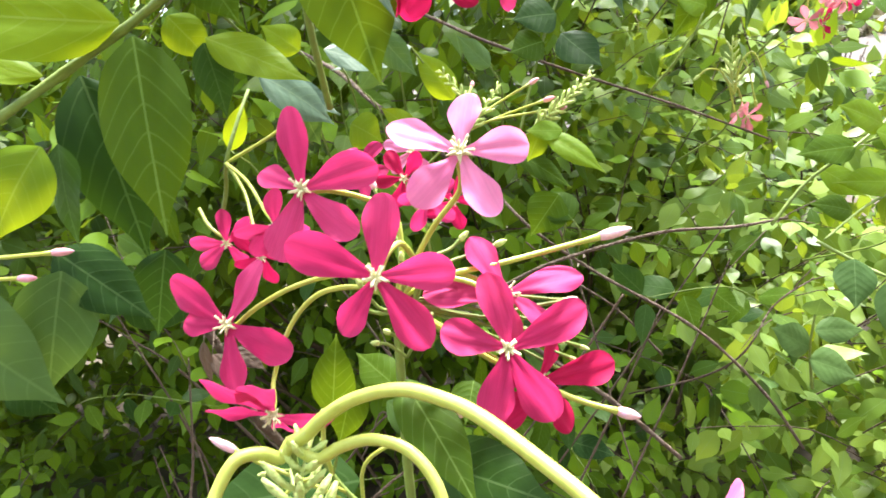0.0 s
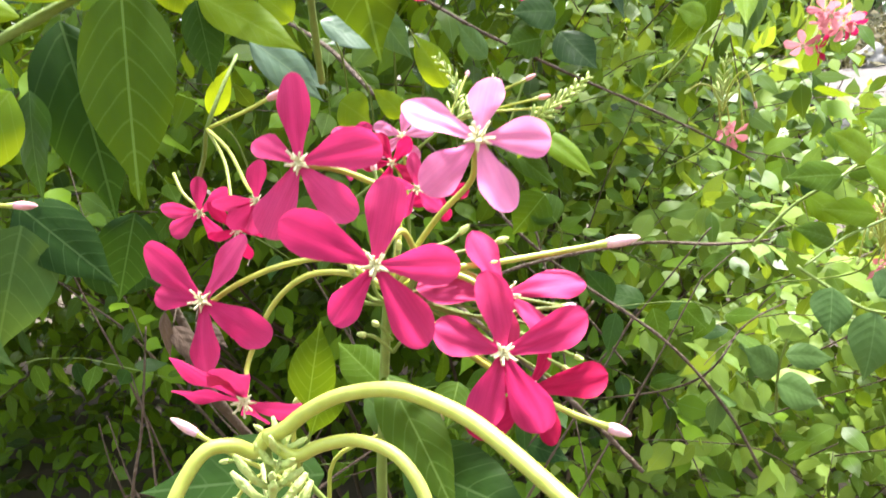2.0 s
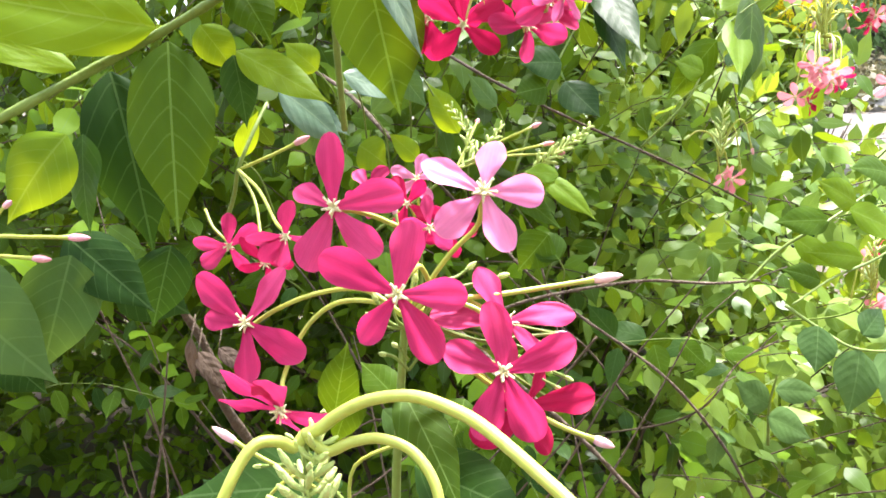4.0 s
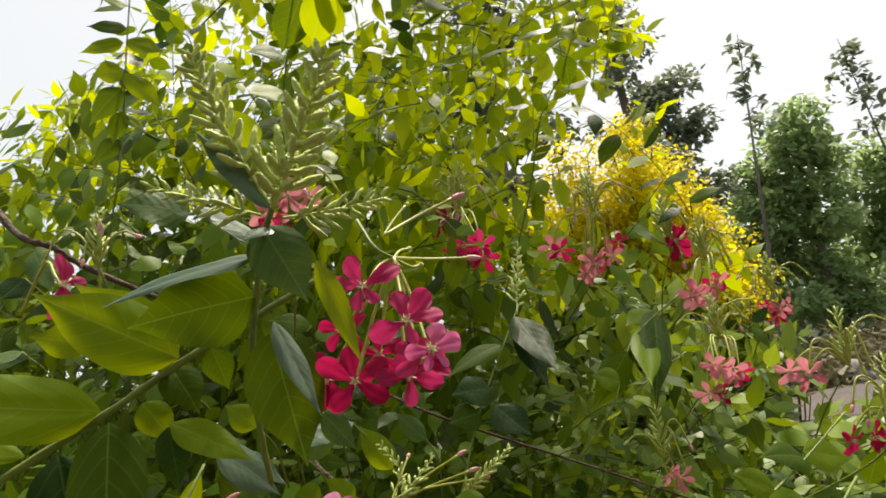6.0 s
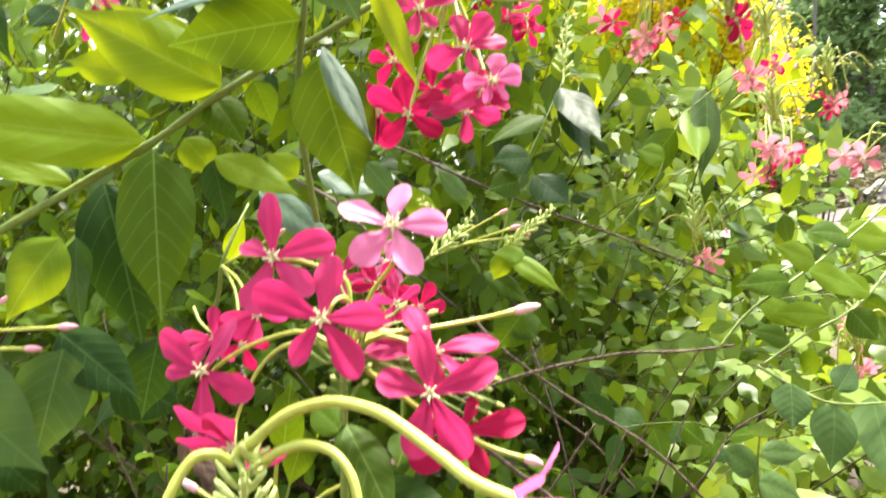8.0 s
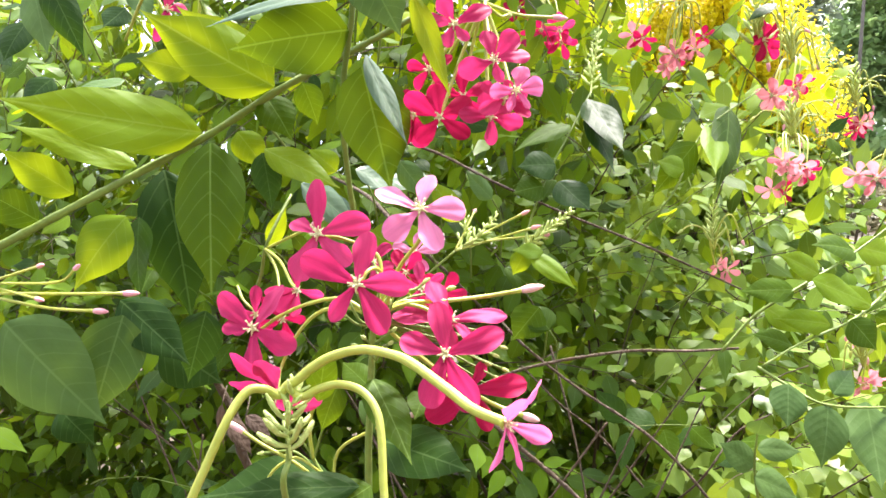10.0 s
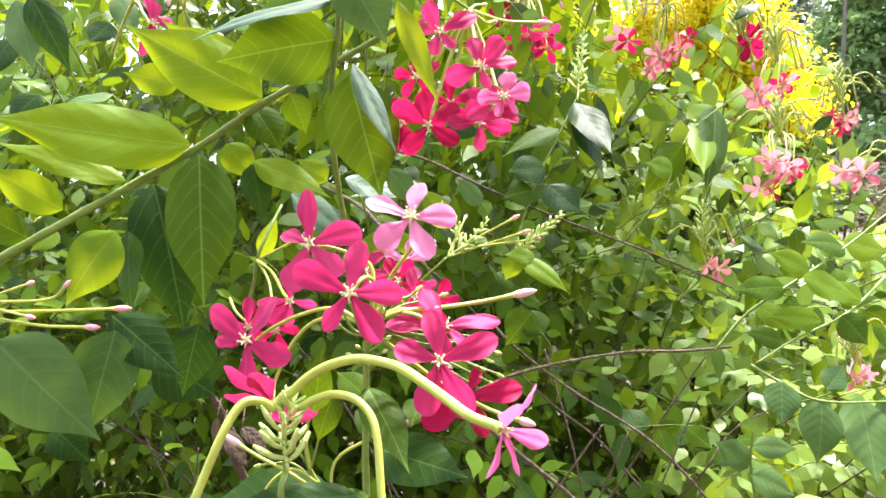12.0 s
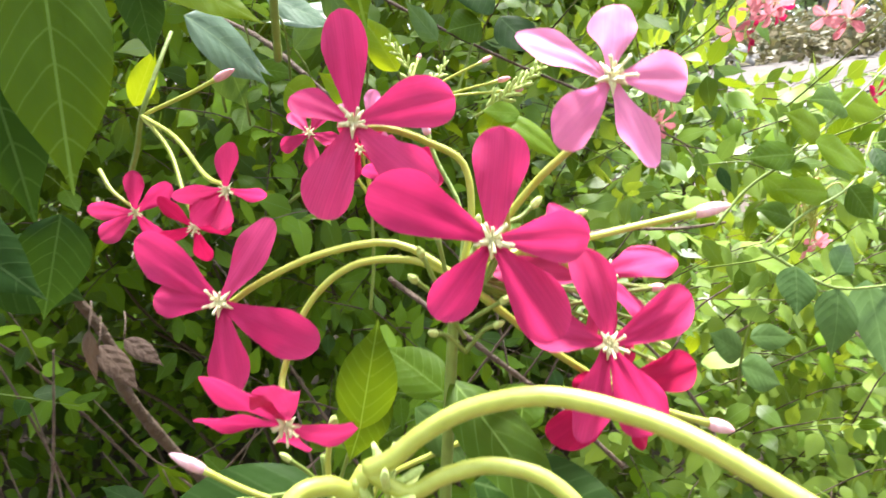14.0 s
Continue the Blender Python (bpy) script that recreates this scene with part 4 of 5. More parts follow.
flower(high, (0.0306, 0.3683, 1.4546), (-0.10, -0.97, 0.15), 0.0200, [C2, (0.0417, 0.3978, 1.4725)], PETAL_RED, seed=40, r=0.0013, widths=0.60, spokes=((-24, 0.0215), (66, 0.0248), (-72, 0.0189), (150, 0.0137), (-155, 0.0150)))
flower(high, (0.0540, 0.3579, 1.4275), (0.10, -0.97, 0.15), 0.0200, [C2, (0.0534, 0.3926, 1.4589)], PETAL_RED, seed=41, r=0.0013, widths=0.60, spokes=((-12, 0.0191), (42, 0.0223), (82, 0.0210), (-112, 0.0229), (172, 0.0140)))
flower(high, (0.0173, 0.3875, 1.3992), (-0.05, -0.97, -0.10), 0.0200, [C2, (0.0351, 0.4074, 1.4448)], PETAL_DEEP, seed=42, r=0.0013, widths=0.60, spokes=((-52, 0.0256), (-8, 0.0209), (62, 0.0223), (130, 0.0223), (-138, 0.0209)))
flower(high, (0.0511, 0.3830, 1.3968), (0.20, -0.95, -0.10), 0.0200, [C2, (0.0520, 0.4051, 1.4436)], PETAL_RED, seed=43, r=0.0013, widths=0.60, spokes=((60, 0.0188), (112, 0.0201), (-85, 0.0188), (178, 0.0175), (-20, 0.0148)))
flower(high, (0.0673, 0.3670, 1.4091), (0.35, -0.90, 0.20), 0.0200, [C2, (0.0601, 0.3971, 1.4497)], PETAL_ROSE, seed=44, r=0.0013, widths=0.60, spokes=((22, 0.0175), (76, 0.0227), (-90, 0.0169), (140, 0.0130), (-150, 0.0117)), label="rose-pink flower fading at the petal tips")
flower(high, (0.0603, 0.3737, 1.4064), (0.30, -0.92, 0.10), 0.0200, [C2, (0.0565, 0.4005, 1.4484)], PETAL_RED, seed=47, r=0.0013, widths=0.60, spokes=((80, 0.0165), (-60, 0.0171), (20, 0.0112), (130, 0.0191), (-120, 0.0171)))
flower(high, (0.0123, 0.4059, 1.4357), (-0.30, -0.90, 0.10), 0.0200, [C2, (0.0325, 0.4166, 1.4631)], PETAL_DEEP, seed=45, r=0.0013, widths=0.60, spokes=((-10, 0.0127), (70, 0.0169), (140, 0.0141), (-130, 0.0141), (-70, 0.0155)))
flower(high, (-0.0005, 0.4066, 1.4053), (-0.30, -0.92, -0.10), 0.0200, [C2, (0.0262, 0.4170, 1.4479)], PETAL_DEEP, seed=46, r=0.0013, widths=0.60, spokes=((-20, 0.0168), (-150, 0.0218), (165, 0.0218), (80, 0.0154), (-85, 0.0140)))
flower(high, (0.0340, 0.4074, 1.4158), (0.00, -0.95, -0.10), 0.0200, [C2, (0.0434, 0.4173, 1.4531)], PETAL_DEEP, seed=48, r=0.0013, widths=0.60, spokes=((0, 0.0170), (70, 0.0184), (140, 0.0177), (-140, 0.0177), (-70, 0.0184)))
bud(high, [C2, (0.0848, 0.4849, 1.4933), (0.1139, 0.4958, 1.4925)], 0.0013, 0.012, BUD_PINK)
bud(high, [C2, (0.0646, 0.4291, 1.4767), (0.0710, 0.4362, 1.4785)], 0.0010, 0.005, FUZZ)
bud(high, [C2, (0.0587, 0.4304, 1.4900), (0.0650, 0.4372, 1.4920)], 0.0009, 0.004, FUZZ)
bud(high, [(0.0486, 0.4483, 1.5078), (0.0771, 0.4768, 1.5276), (0.1089, 0.4828, 1.5404)], 0.0012, 0.011, BUD_PINK)
bud(high, [(0.0486, 0.4483, 1.5078), (0.0581, 0.4628, 1.5228), (0.0698, 0.4750, 1.5374)], 0.0008, 0.005, FUZZ)

# ---- buds reaching in from the side ----
side_buds = thing("bud_cluster", (-0.3004, 0.4077, 1.3001), "pink tipped buds on long pale green tubes", "flower", "flower clusters")
part("stem", stem_mesh("stem", [(-0.3221, 0.4194, 1.2655), (-0.3083, 0.4135, 1.2932), (-0.2998, 0.4082, 1.3070)], 0.0012, 0.001, SHOOT, (-0.3004, 0.4077, 1.3001), 10, 7), side_buds)
bud(side_buds, [(-0.3004, 0.4077, 1.3001), (-0.2458, 0.3945, 1.2971), (-0.2023, 0.3886, 1.2950)], 0.0011, 0.011, BUD_PINK)
bud(side_buds, [(-0.3008, 0.4075, 1.2967), (-0.2575, 0.3951, 1.2879), (-0.2229, 0.3879, 1.2845)], 0.0011, 0.010, BUD_PINK)
bud(side_buds, [(-0.3002, 0.4079, 1.3036), (-0.2646, 0.3916, 1.2952)], 0.0009, 0.008, BUD_PINK)
bud(side_buds, [(-0.2998, 0.4082, 1.3070), (-0.2523, 0.3961, 1.3054), (-0.2367, 0.3910, 1.3136)], 0.0009, 0.006, BUD_PINK)
bud(side_buds, [(-0.2996, 0.4085, 1.3104), (-0.2736, 0.4001, 1.3155), (-0.2631, 0.3937, 1.3171)], 0.0009, 0.008, BUD_PINK)

# ---- small flowers behind the main cluster ----
back = thing("flower_cluster", (-0.1366, 0.5078, 1.3205), "drooping crimson flowers half hidden behind leaves", "flower", "flower clusters")
B = (-0.1366, 0.5078, 1.3205)
part("stem", stem_mesh("stem", [(-0.1548, 0.5279, 1.2785), (-0.1447, 0.5234, 1.3017), (-0.1366, 0.5078, 1.3205), (-0.1264, 0.5184, 1.3455), (-0.1183, 0.5376, 1.3667)], 0.0018, 0.0012, SHOOT, B, 16, 7), back)
flower(back, (-0.1483, 0.5083, 1.2667), (0.09, -0.99, -0.10), 0.0210, [(-0.1707, 0.5371, 1.2901), (-0.1624, 0.5246, 1.2778)], PETAL_RED, seed=61, r=0.0012, spokes=((3, 0.0225), (59, 0.0255), (152, 0.0212), (-125, 0.0255), (-82, 0.0245)))
flower(back, (-0.0857, 0.3884, 1.2902), (0.10, -0.95, -0.30), 0.0190, [B, (-0.1135, 0.4610, 1.3096), (-0.0974, 0.4244, 1.2931)], PETAL_RED, seed=62, r=0.0012, spokes=((6, 0.0197), (110, 0.0160), (-168, 0.0184), (-128, 0.0192), (-91, 0.0207)))
flower(back, (-0.1061, 0.4277, 1.2685), (-0.10, -0.95, -0.30), 0.0180, [B, (-0.1187, 0.4693, 1.3028), (-0.1108, 0.4423, 1.2828)], PETAL_DEEP, 25, seed=63, r=0.0011)
bud(back, [B, (-0.1090, 0.5015, 1.3307), (-0.0921, 0.4937, 1.3378)], 0.0012, 0.012, BUD_PINK)

mid_back = thing("flower_cluster", (-0.0106, 0.5273, 1.2581), "pink and crimson flowers behind the main cluster", "flower", "flower clusters")
M = (-0.0106, 0.5273, 1.2581)
part("stem", stem_mesh("stem", [(-0.0161, 0.5454, 1.1792), (-0.0118, 0.5363, 1.2151), M], 0.0013, 0.001, SHOOT, M, 12, 7), mid_back)
for k, (c, f, m, roll) in enumerate((((-0.0117, 0.4960, 1.3093), (-0.06, -0.91, 0.41), PETAL_PINK, 10), ((-0.0452, 0.4985, 1.3039), (-0.33, -0.84, 0.43), PETAL_RED, 30), ((-0.0187, 0.4835, 1.2940), (-0.03, -1.00, 0.02), PETAL_DEEP, 50),
                                     ((-0.0051, 0.4421, 1.2829), (0.23, -0.97, -0.12), PETAL_RED, 0), ((0.0099, 0.4771, 1.2753), (0.3, -0.9, -0.2), PETAL_DEEP, 30))):
    flower(mid_back, c, f, 0.0185, [M, Vector(M).lerp(Vector(c), 0.5) + Vector((0, 0, 0.006))], m, roll, seed=70 + k, r=0.0010)

# ---- a green spray with buds behind the pink flower ----
spray = thing("budding_shoot", (0.0037, 0.5943, 1.2938), "light green budding spray with pink bud tips", "flower", "flower clusters")
S0 = (0.0212, 0.5876, 1.3080)
part("stem", stem_mesh("stem", [(-0.0633, 0.6472, 1.2423), (-0.0054, 0.5942, 1.2879), S0], 0.0014, 0.001, SHOOT, (0.0037, 0.5943, 1.2938), 12, 7), spray)
for a, b, c in (((0.0592, 0.6059, 1.3169), (0.0948, 0.5874, 1.3248), 0.009), ((0.0545, 0.6103, 1.3250), (0.0880, 0.6050, 1.3392), 0.008), ((0.0512, 0.6033, 1.3152), (0.1058, 0.5825, 1.3175), 0.005), ((0.0338, 0.6062, 1.3296), (0.0424, 0.6193, 1.3445), 0.005)):
    bud(spray, [S0, a, b], 0.0010, c, BUD_PINK)
spike(spray, [S0, (0.0437, 0.6041, 1.3211), (0.0649, 0.6281, 1.3398)], 0.0010, 24, 0.012, 81)
spike(spray, [(0.0777, 0.5939, 1.3005), (0.1050, 0.5761, 1.3200), (0.1326, 0.5853, 1.3386)], 0.0009, 40, 0.010, 82)
spike(spray, [S0, (0.0337, 0.6091, 1.3349), (0.0178, 0.6123, 1.3612)], 0.0008, 20, 0.010, 83)
leaf(spray, (0.0890, 0.5611, 1.3005), (0.1238, 0.5298, 1.2746), 0.0196, (0.14, -0.88, 0.45), LEAF_BRIGHT, 3)
leaf(spray, (0.0845, 0.5630, 1.3032), (0.0715, 0.5566, 1.2835), 0.0197, (0.04, -0.92, 0.38), LEAF_BRIGHT, 0)
leaf(spray, (0.1005, 0.5592, 1.3019), (0.0726, 0.5586, 1.3066), 0.0171, (0.05, -0.85, 0.52), LEAF_BRIGHT, 2)
leaf(spray, (0.0659, 0.5748, 1.2900), (0.1035, 0.5595, 1.2593), 0.0196, (0.14, -0.85, 0.52), LEAF, 0)

# ---- leaves close behind the cluster ----
for k, (a, b, w, n, m) in enumerate((
        ((0.0966, 0.5877, 1.2501), (0.0688, 0.5752, 1.2227), 0.0360, (0.13, -0.95, 0.29), LEAF), ((0.1044, 0.5822, 1.2286), (0.0873, 0.5906, 1.2556), 0.0311, (0.22, -0.91, 0.36), LEAF),
        ((-0.0622, 0.5489, 1.3861), (-0.0197, 0.5611, 1.3675), 0.0239, (0.20, -0.76, 0.60), LEAF_SHEEN), ((-0.1101, 0.5426, 1.3760), (-0.0579, 0.5655, 1.3372), 0.0362, (0.21, -0.78, 0.58), LEAF_SHEEN),
        ((-0.0243, 0.5734, 1.3935), (-0.0014, 0.5875, 1.3580), 0.0268, (0.22, -0.87, 0.44), LEAF_SOFT), ((-0.0560, 0.5810, 1.3312), (-0.0330, 0.5825, 1.3146), 0.0322, (0.05, -0.89, 0.46), LEAF_BRIGHT),
        ((-0.0955, 0.5682, 1.3639), (-0.0814, 0.5958, 1.3160), 0.0364, (0.22, -0.84, 0.50), LEAF_SOFT), ((-0.2515, 0.5642, 1.2402), (-0.2012, 0.5812, 1.1994), 0.0559, (0.05, -0.85, 0.52), LEAF_DARK),
        ((-0.3596, 0.5831, 1.5853), (-0.3356, 0.5560, 1.5106), 0.0327, (0.1, -0.95, 0.3), LEAF_SOFT), ((-0.3369, 0.5659, 1.5817), (-0.3026, 0.5549, 1.5109), 0.0304, (0.3, -0.9, 0.2), LEAF_DARK),
        ((-0.2653, 0.5644, 1.5488), (-0.2817, 0.5548, 1.5283), 0.0324, (0.0, -0.9, 0.42), LEAF_DARK), ((-0.2574, 0.5653, 1.5722), (-0.2338, 0.5412, 1.5299), 0.0241, (0.2, -0.9, 0.3), LEAF_SOFT),
        ((-0.2744, 0.5749, 1.4863), (-0.3138, 0.5538, 1.4778), 0.0230, (0.1, -0.6, 0.78), LEAF_SOFT), ((-0.3658, 0.5808, 1.5482), (-0.3809, 0.5575, 1.5124), 0.0367, (0.0, -0.9, 0.4), LEAF_DARK),
        ((-0.2211, 0.5641, 1.5373), (-0.1927, 0.5432, 1.4925), 0.0260, (0.2, -0.9, 0.3), LEAF), ((-0.3426, 0.5769, 1.4928), (-0.3629, 0.5546, 1.4696), 0.0313, (0.1, -0.8, 0.5), LEAF_DARK),
        ((-0.0014, 0.6033, 1.3818), (-0.0649, 0.5866, 1.3703), 0.0266, (0.10, -0.74, 0.66), LEAF_SHEEN), ((-0.1157, 0.6146, 1.3752), (-0.0639, 0.5902, 1.3426), 0.0253, (-0.10, -0.74, 0.66), LEAF_SHEEN),
        ((-0.0468, 0.6189, 1.3565), (-0.0119, 0.6110, 1.3916), 0.0231, (0.10, -0.85, 0.50), LEAF_SOFT), ((0.0267, 0.6226, 1.3364), (0.0037, 0.6184, 1.3810), 0.0280, (0.10, -0.90, 0.42), LEAF_BRIGHT),
        ((-0.1601, 0.6138, 1.3245), (-0.1394, 0.6071, 1.3629), 0.0187, (0.20, -0.90, 0.35), LEAF_BRIGHT), ((-0.0898, 0.6183, 1.3932), (-0.1133, 0.6094, 1.4183), 0.0271, (0.00, -0.90, 0.42), LEAF_BRIGHT),
        ((0.0615, 0.6372, 1.3576), (0.0356, 0.6291, 1.3859), 0.0230, (0.10, -0.85, 0.50), LEAF_SOFT), ((-0.0092, 0.6084, 1.3163), (-0.0311, 0.5992, 1.3401), 0.0204, (0.00, -0.85, 0.50), LEAF_BRIGHT))):
    spot = thing("creeper_leaf", a, "green creeper leaf on a short stalk behind the flowers", "leaf", "leaves behind the flowers")
    leaf(spot, a, b, w, n, m, k)
    part("stalk", stem_mesh("stalk", [Vector(a), Vector(a) + Vector((0.01, 0.03, -0.02)), Vector(a) + Vector((0.01, 0.08, -0.06))], 0.0006, 0.001, SHOOT, a, 8, 5), spot)

for k, (a, b, w, n) in enumerate((((-0.2009, 0.5797, 1.1666), (-0.1753, 0.5671, 1.1363), 0.0183, (0.58, -0.79, 0.20)), ((-0.2049, 0.5785, 1.1791), (-0.2104, 0.5742, 1.1398), 0.0137, (-0.48, -0.85, 0.22)), ((-0.1879, 0.5949, 1.1641), (-0.1615, 0.5835, 1.1470), 0.0150, (0.29, -0.75, 0.60)))):
    dry = thing("dry_leaf", a, "curled dry brown leaf caught on a woody stem", "leaf", "dry leaves")
    leaf(dry, a, b, w, n, LEAF_DRY, 3)
    part("stalk", stem_mesh("stalk", [Vector(a), Vector(a) + Vector((0.0, 0.012, 0.010)), Vector(a) + Vector((-0.004, 0.03, 0.012))], 0.0006, 0.0008, BARK, a, 8, 5), dry)

# ---- sprigs at the shrub's open side ----
def sprig(pts, leaves, mat, label, r=0.0014):
    s = thing("leafy_sprig", pts[0], label, "branch", "leafy sprigs")
    part("stem", stem_mesh("stem", pts, r, r * 0.6, SHOOT, pts[0], 20, 7, 0.2), s)
    for k, (a, b, w, n) in enumerate(leaves):
        leaf(s, a, b, w, n, mat if k % 3 or mat is LEAF_SOFT else LEAF, k)
    return s


sprig([(0.2588, 0.5739, 1.2007), (0.2897, 0.5763, 1.2297), (0.3277, 0.5721, 1.2529), (0.4037, 0.6197, 1.2780), (0.4806, 0.6530, 1.3158)], [
    ((0.3277, 0.5721, 1.2529), (0.2734, 0.5528, 1.2578), 0.0264, (0.05, -0.89, 0.46)), ((0.3539, 0.5794, 1.2647), (0.3203, 0.5695, 1.2883), 0.0294, (0.14, -0.88, 0.45)), ((0.3445, 0.5727, 1.2609), (0.4012, 0.5776, 1.2344), 0.0315, (0.14, -0.81, 0.57)),
    ((0.4132, 0.6266, 1.2820), (0.3694, 0.6006, 1.2987), 0.0320, (0.06, -0.77, 0.63)), ((0.4212, 0.6415, 1.2872), (0.4635, 0.6370, 1.2709), 0.0376, (0.14, -0.85, 0.52)), ((0.3017, 0.5786, 1.2383), (0.3335, 0.5645, 1.2148), 0.0258, (0.22, -0.87, 0.44))],
    LEAF_BRIGHT, "light green sprig with thin pointed leaves")
sprig([(0.4837, 0.6710, 1.2512), (0.3866, 0.5803, 1.2236), (0.3250, 0.5592, 1.2065), (0.2798, 0.5350, 1.1928)], [
    ((0.3755, 0.5705, 1.2229), (0.3931, 0.5591, 1.1958), 0.0334, (0.05, -0.89, 0.46)), ((0.3578, 0.5724, 1.2192), (0.3052, 0.5524, 1.2332), 0.0259, (0.05, -0.89, 0.46)), ((0.3998, 0.5841, 1.2294), (0.3842, 0.5982, 1.2558), 0.0269, (0.13, -0.92, 0.37)),
    ((0.3137, 0.5561, 1.2055), (0.2811, 0.5443, 1.2218), 0.0208, (0.05, -0.85, 0.52))], LEAF_BRIGHT, "bright green sprig against paler leaves")
sprig([(0.2790, 0.5450, 1.1900), (0.3004, 0.5298, 1.1735), (0.3253, 0.5143, 1.1599), (0.4037, 0.5359, 1.1489)], [
    ((0.2962, 0.5258, 1.1773), (0.2858, 0.5053, 1.1469), 0.0318, (-0.06, -0.95, 0.31)), ((0.3229, 0.5140, 1.1602), (0.3071, 0.4883, 1.1184), 0.0382, (0.03, -0.98, 0.21)), ((0.3647, 0.5332, 1.1565), (0.3499, 0.4872, 1.0968), 0.0454, (0.03, -0.98, 0.21)),
    ((0.3379, 0.5347, 1.1646), (0.3669, 0.5492, 1.1852), 0.0226, (0.05, -0.85, 0.52)), ((0.3827, 0.5319, 1.1542), (0.3986, 0.5171, 1.1189), 0.0412, (0.03, -0.95, 0.30))], LEAF_SOFT, "sprig of broad dull green hanging leaves")
sprig([(0.2827, 0.5715, 1.0575), (0.2756, 0.5574, 1.0995), (0.2763, 0.5471, 1.1324)], [
    ((0.2756, 0.5574, 1.0995), (0.2458, 0.5527, 1.1237), 0.0283, (0.05, -0.89, 0.46)), ((0.2748, 0.5463, 1.1179), (0.3094, 0.5355, 1.1184), 0.0218, (0.14, -0.81, 0.57)), ((0.2760, 0.5469, 1.1300), (0.2801, 0.5432, 1.1444), 0.0239, (0.05, -0.85, 0.52)),
    ((0.2750, 0.5584, 1.0892), (0.3144, 0.5496, 1.0732), 0.0305, (0.14, -0.81, 0.57))], LEAF_SOFT, "short pale green sprig with rounded leaves")
sprig([(0.0903, 0.7555, 1.2848), (0.1289, 0.7664, 1.3765), (0.1707, 0.7991, 1.4438), (0.2090, 0.8395, 1.5018)], [
    ((0.1274, 0.7539, 1.3756), (0.0928, 0.7425, 1.3714), 0.0388, (0.05, -0.89, 0.46)), ((0.1456, 0.7663, 1.3999), (0.1033, 0.7472, 1.4048), 0.0445, (0.22, -0.84, 0.50)), ((0.1993, 0.8257, 1.4863), (0.2182, 0.7274, 1.4094), 0.0432, (0.10, -0.99, 0.02)),
    ((0.1727, 0.8095, 1.4528), (0.1004, 0.7599, 1.4337), 0.0306, (0.07, -0.63, 0.77)), ((0.1465, 0.7571, 1.3803), (0.1766, 0.7319, 1.3404), 0.0441, (0.14, -0.88, 0.45)), ((0.1932, 0.8096, 1.4640), (0.2175, 0.7596, 1.3919), 0.0306, (0.39, -0.89, 0.25))],
    LEAF_DARK, "upright sprig with dark oval leaves and a green spike")
spike(thing("budding_shoot", (0.2090, 0.8395, 1.5018), "light green feathery bud spike on a sprig", "flower", "flower clusters"),
      [(0.2030, 0.8262, 1.4892), (0.2200, 0.8765, 1.5445), (0.2411, 0.9335, 1.6007)], 0.0010, 40, 0.016, 91)
sprig([(0.2404, 0.8031, 1.3063), (0.2833, 0.7719, 1.3598), (0.3366, 0.8140, 1.4333), (0.4140, 0.8228, 1.4832)], [
    ((0.3206, 0.7948, 1.4188), (0.2573, 0.7619, 1.3573), 0.0394, (0.31, -0.91, 0.26)), ((0.2944, 0.7630, 1.3837), (0.2656, 0.7587, 1.3994), 0.0329, (0.05, -0.89, 0.46)), ((0.3870, 0.8616, 1.4712), (0.3374, 0.8297, 1.4550), 0.0341, (0.06, -0.81, 0.58)),
    ((0.3870, 0.8616, 1.4712), (0.3373, 0.7236, 1.3711), 0.0427, (0.22, -0.96, 0.19)), ((0.3586, 0.8315, 1.4475), (0.3137, 0.7253, 1.3678), 0.0357, (0.03, -0.98, 0.21))], LEAF_BRIGHT, "sprig with dark and sunlit oval leaves")


sprig([(-0.4538, 1.2092, 1.5647), (-0.3285, 0.9392, 1.6961), (-0.2537, 0.7696, 1.7087), (-0.2380, 0.7534, 1.7729), (-0.2193, 0.7237, 1.8503), (-0.1997, 0.7026, 1.9491)], [
    ((-0.2144, 0.7167, 1.8833), (-0.2552, 0.7016, 1.8856), 0.0243, (0.12, -0.95, 0.30)), ((-0.2198, 0.7199, 1.8671), (-0.2678, 0.7066, 1.8588), 0.0264, (0.01, -0.97, 0.23)), ((-0.2246, 0.7268, 1.8341), (-0.2563, 0.7137, 1.8278), 0.0329, (-0.01, -1.00, 0.06)),
    ((-0.2286, 0.7310, 1.8145), (-0.2723, 0.7245, 1.7764), 0.0374, (-0.20, -0.98, 0.08)), ((-0.2149, 0.7196, 1.8701), (-0.1738, 0.7186, 1.8444), 0.0265, (0.19, -0.96, 0.20)), ((-0.2233, 0.7277, 1.8306), (-0.1829, 0.7339, 1.7863), 0.0286, (0.28, -0.92, 0.26)),
    ((-0.2326, 0.7385, 1.7873), (-0.2455, 0.7349, 1.7478), 0.0263, (-0.01, -1.00, 0.06)), ((-0.2319, 0.7395, 1.7839), (-0.2070, 0.7380, 1.7621), 0.0176, (0.21, -0.83, 0.52)), ((-0.2095, 0.7112, 1.9097), (-0.2358, 0.6963, 1.9149), 0.0177, (0.05, -0.89, 0.45)),
    ((-0.2426, 0.7560, 1.7600), (-0.2761, 0.7454, 1.7359), 0.0284, (0.01, -0.97, 0.23))], LEAF_BRIGHT, "upright sprig with oval leaves against the sky")
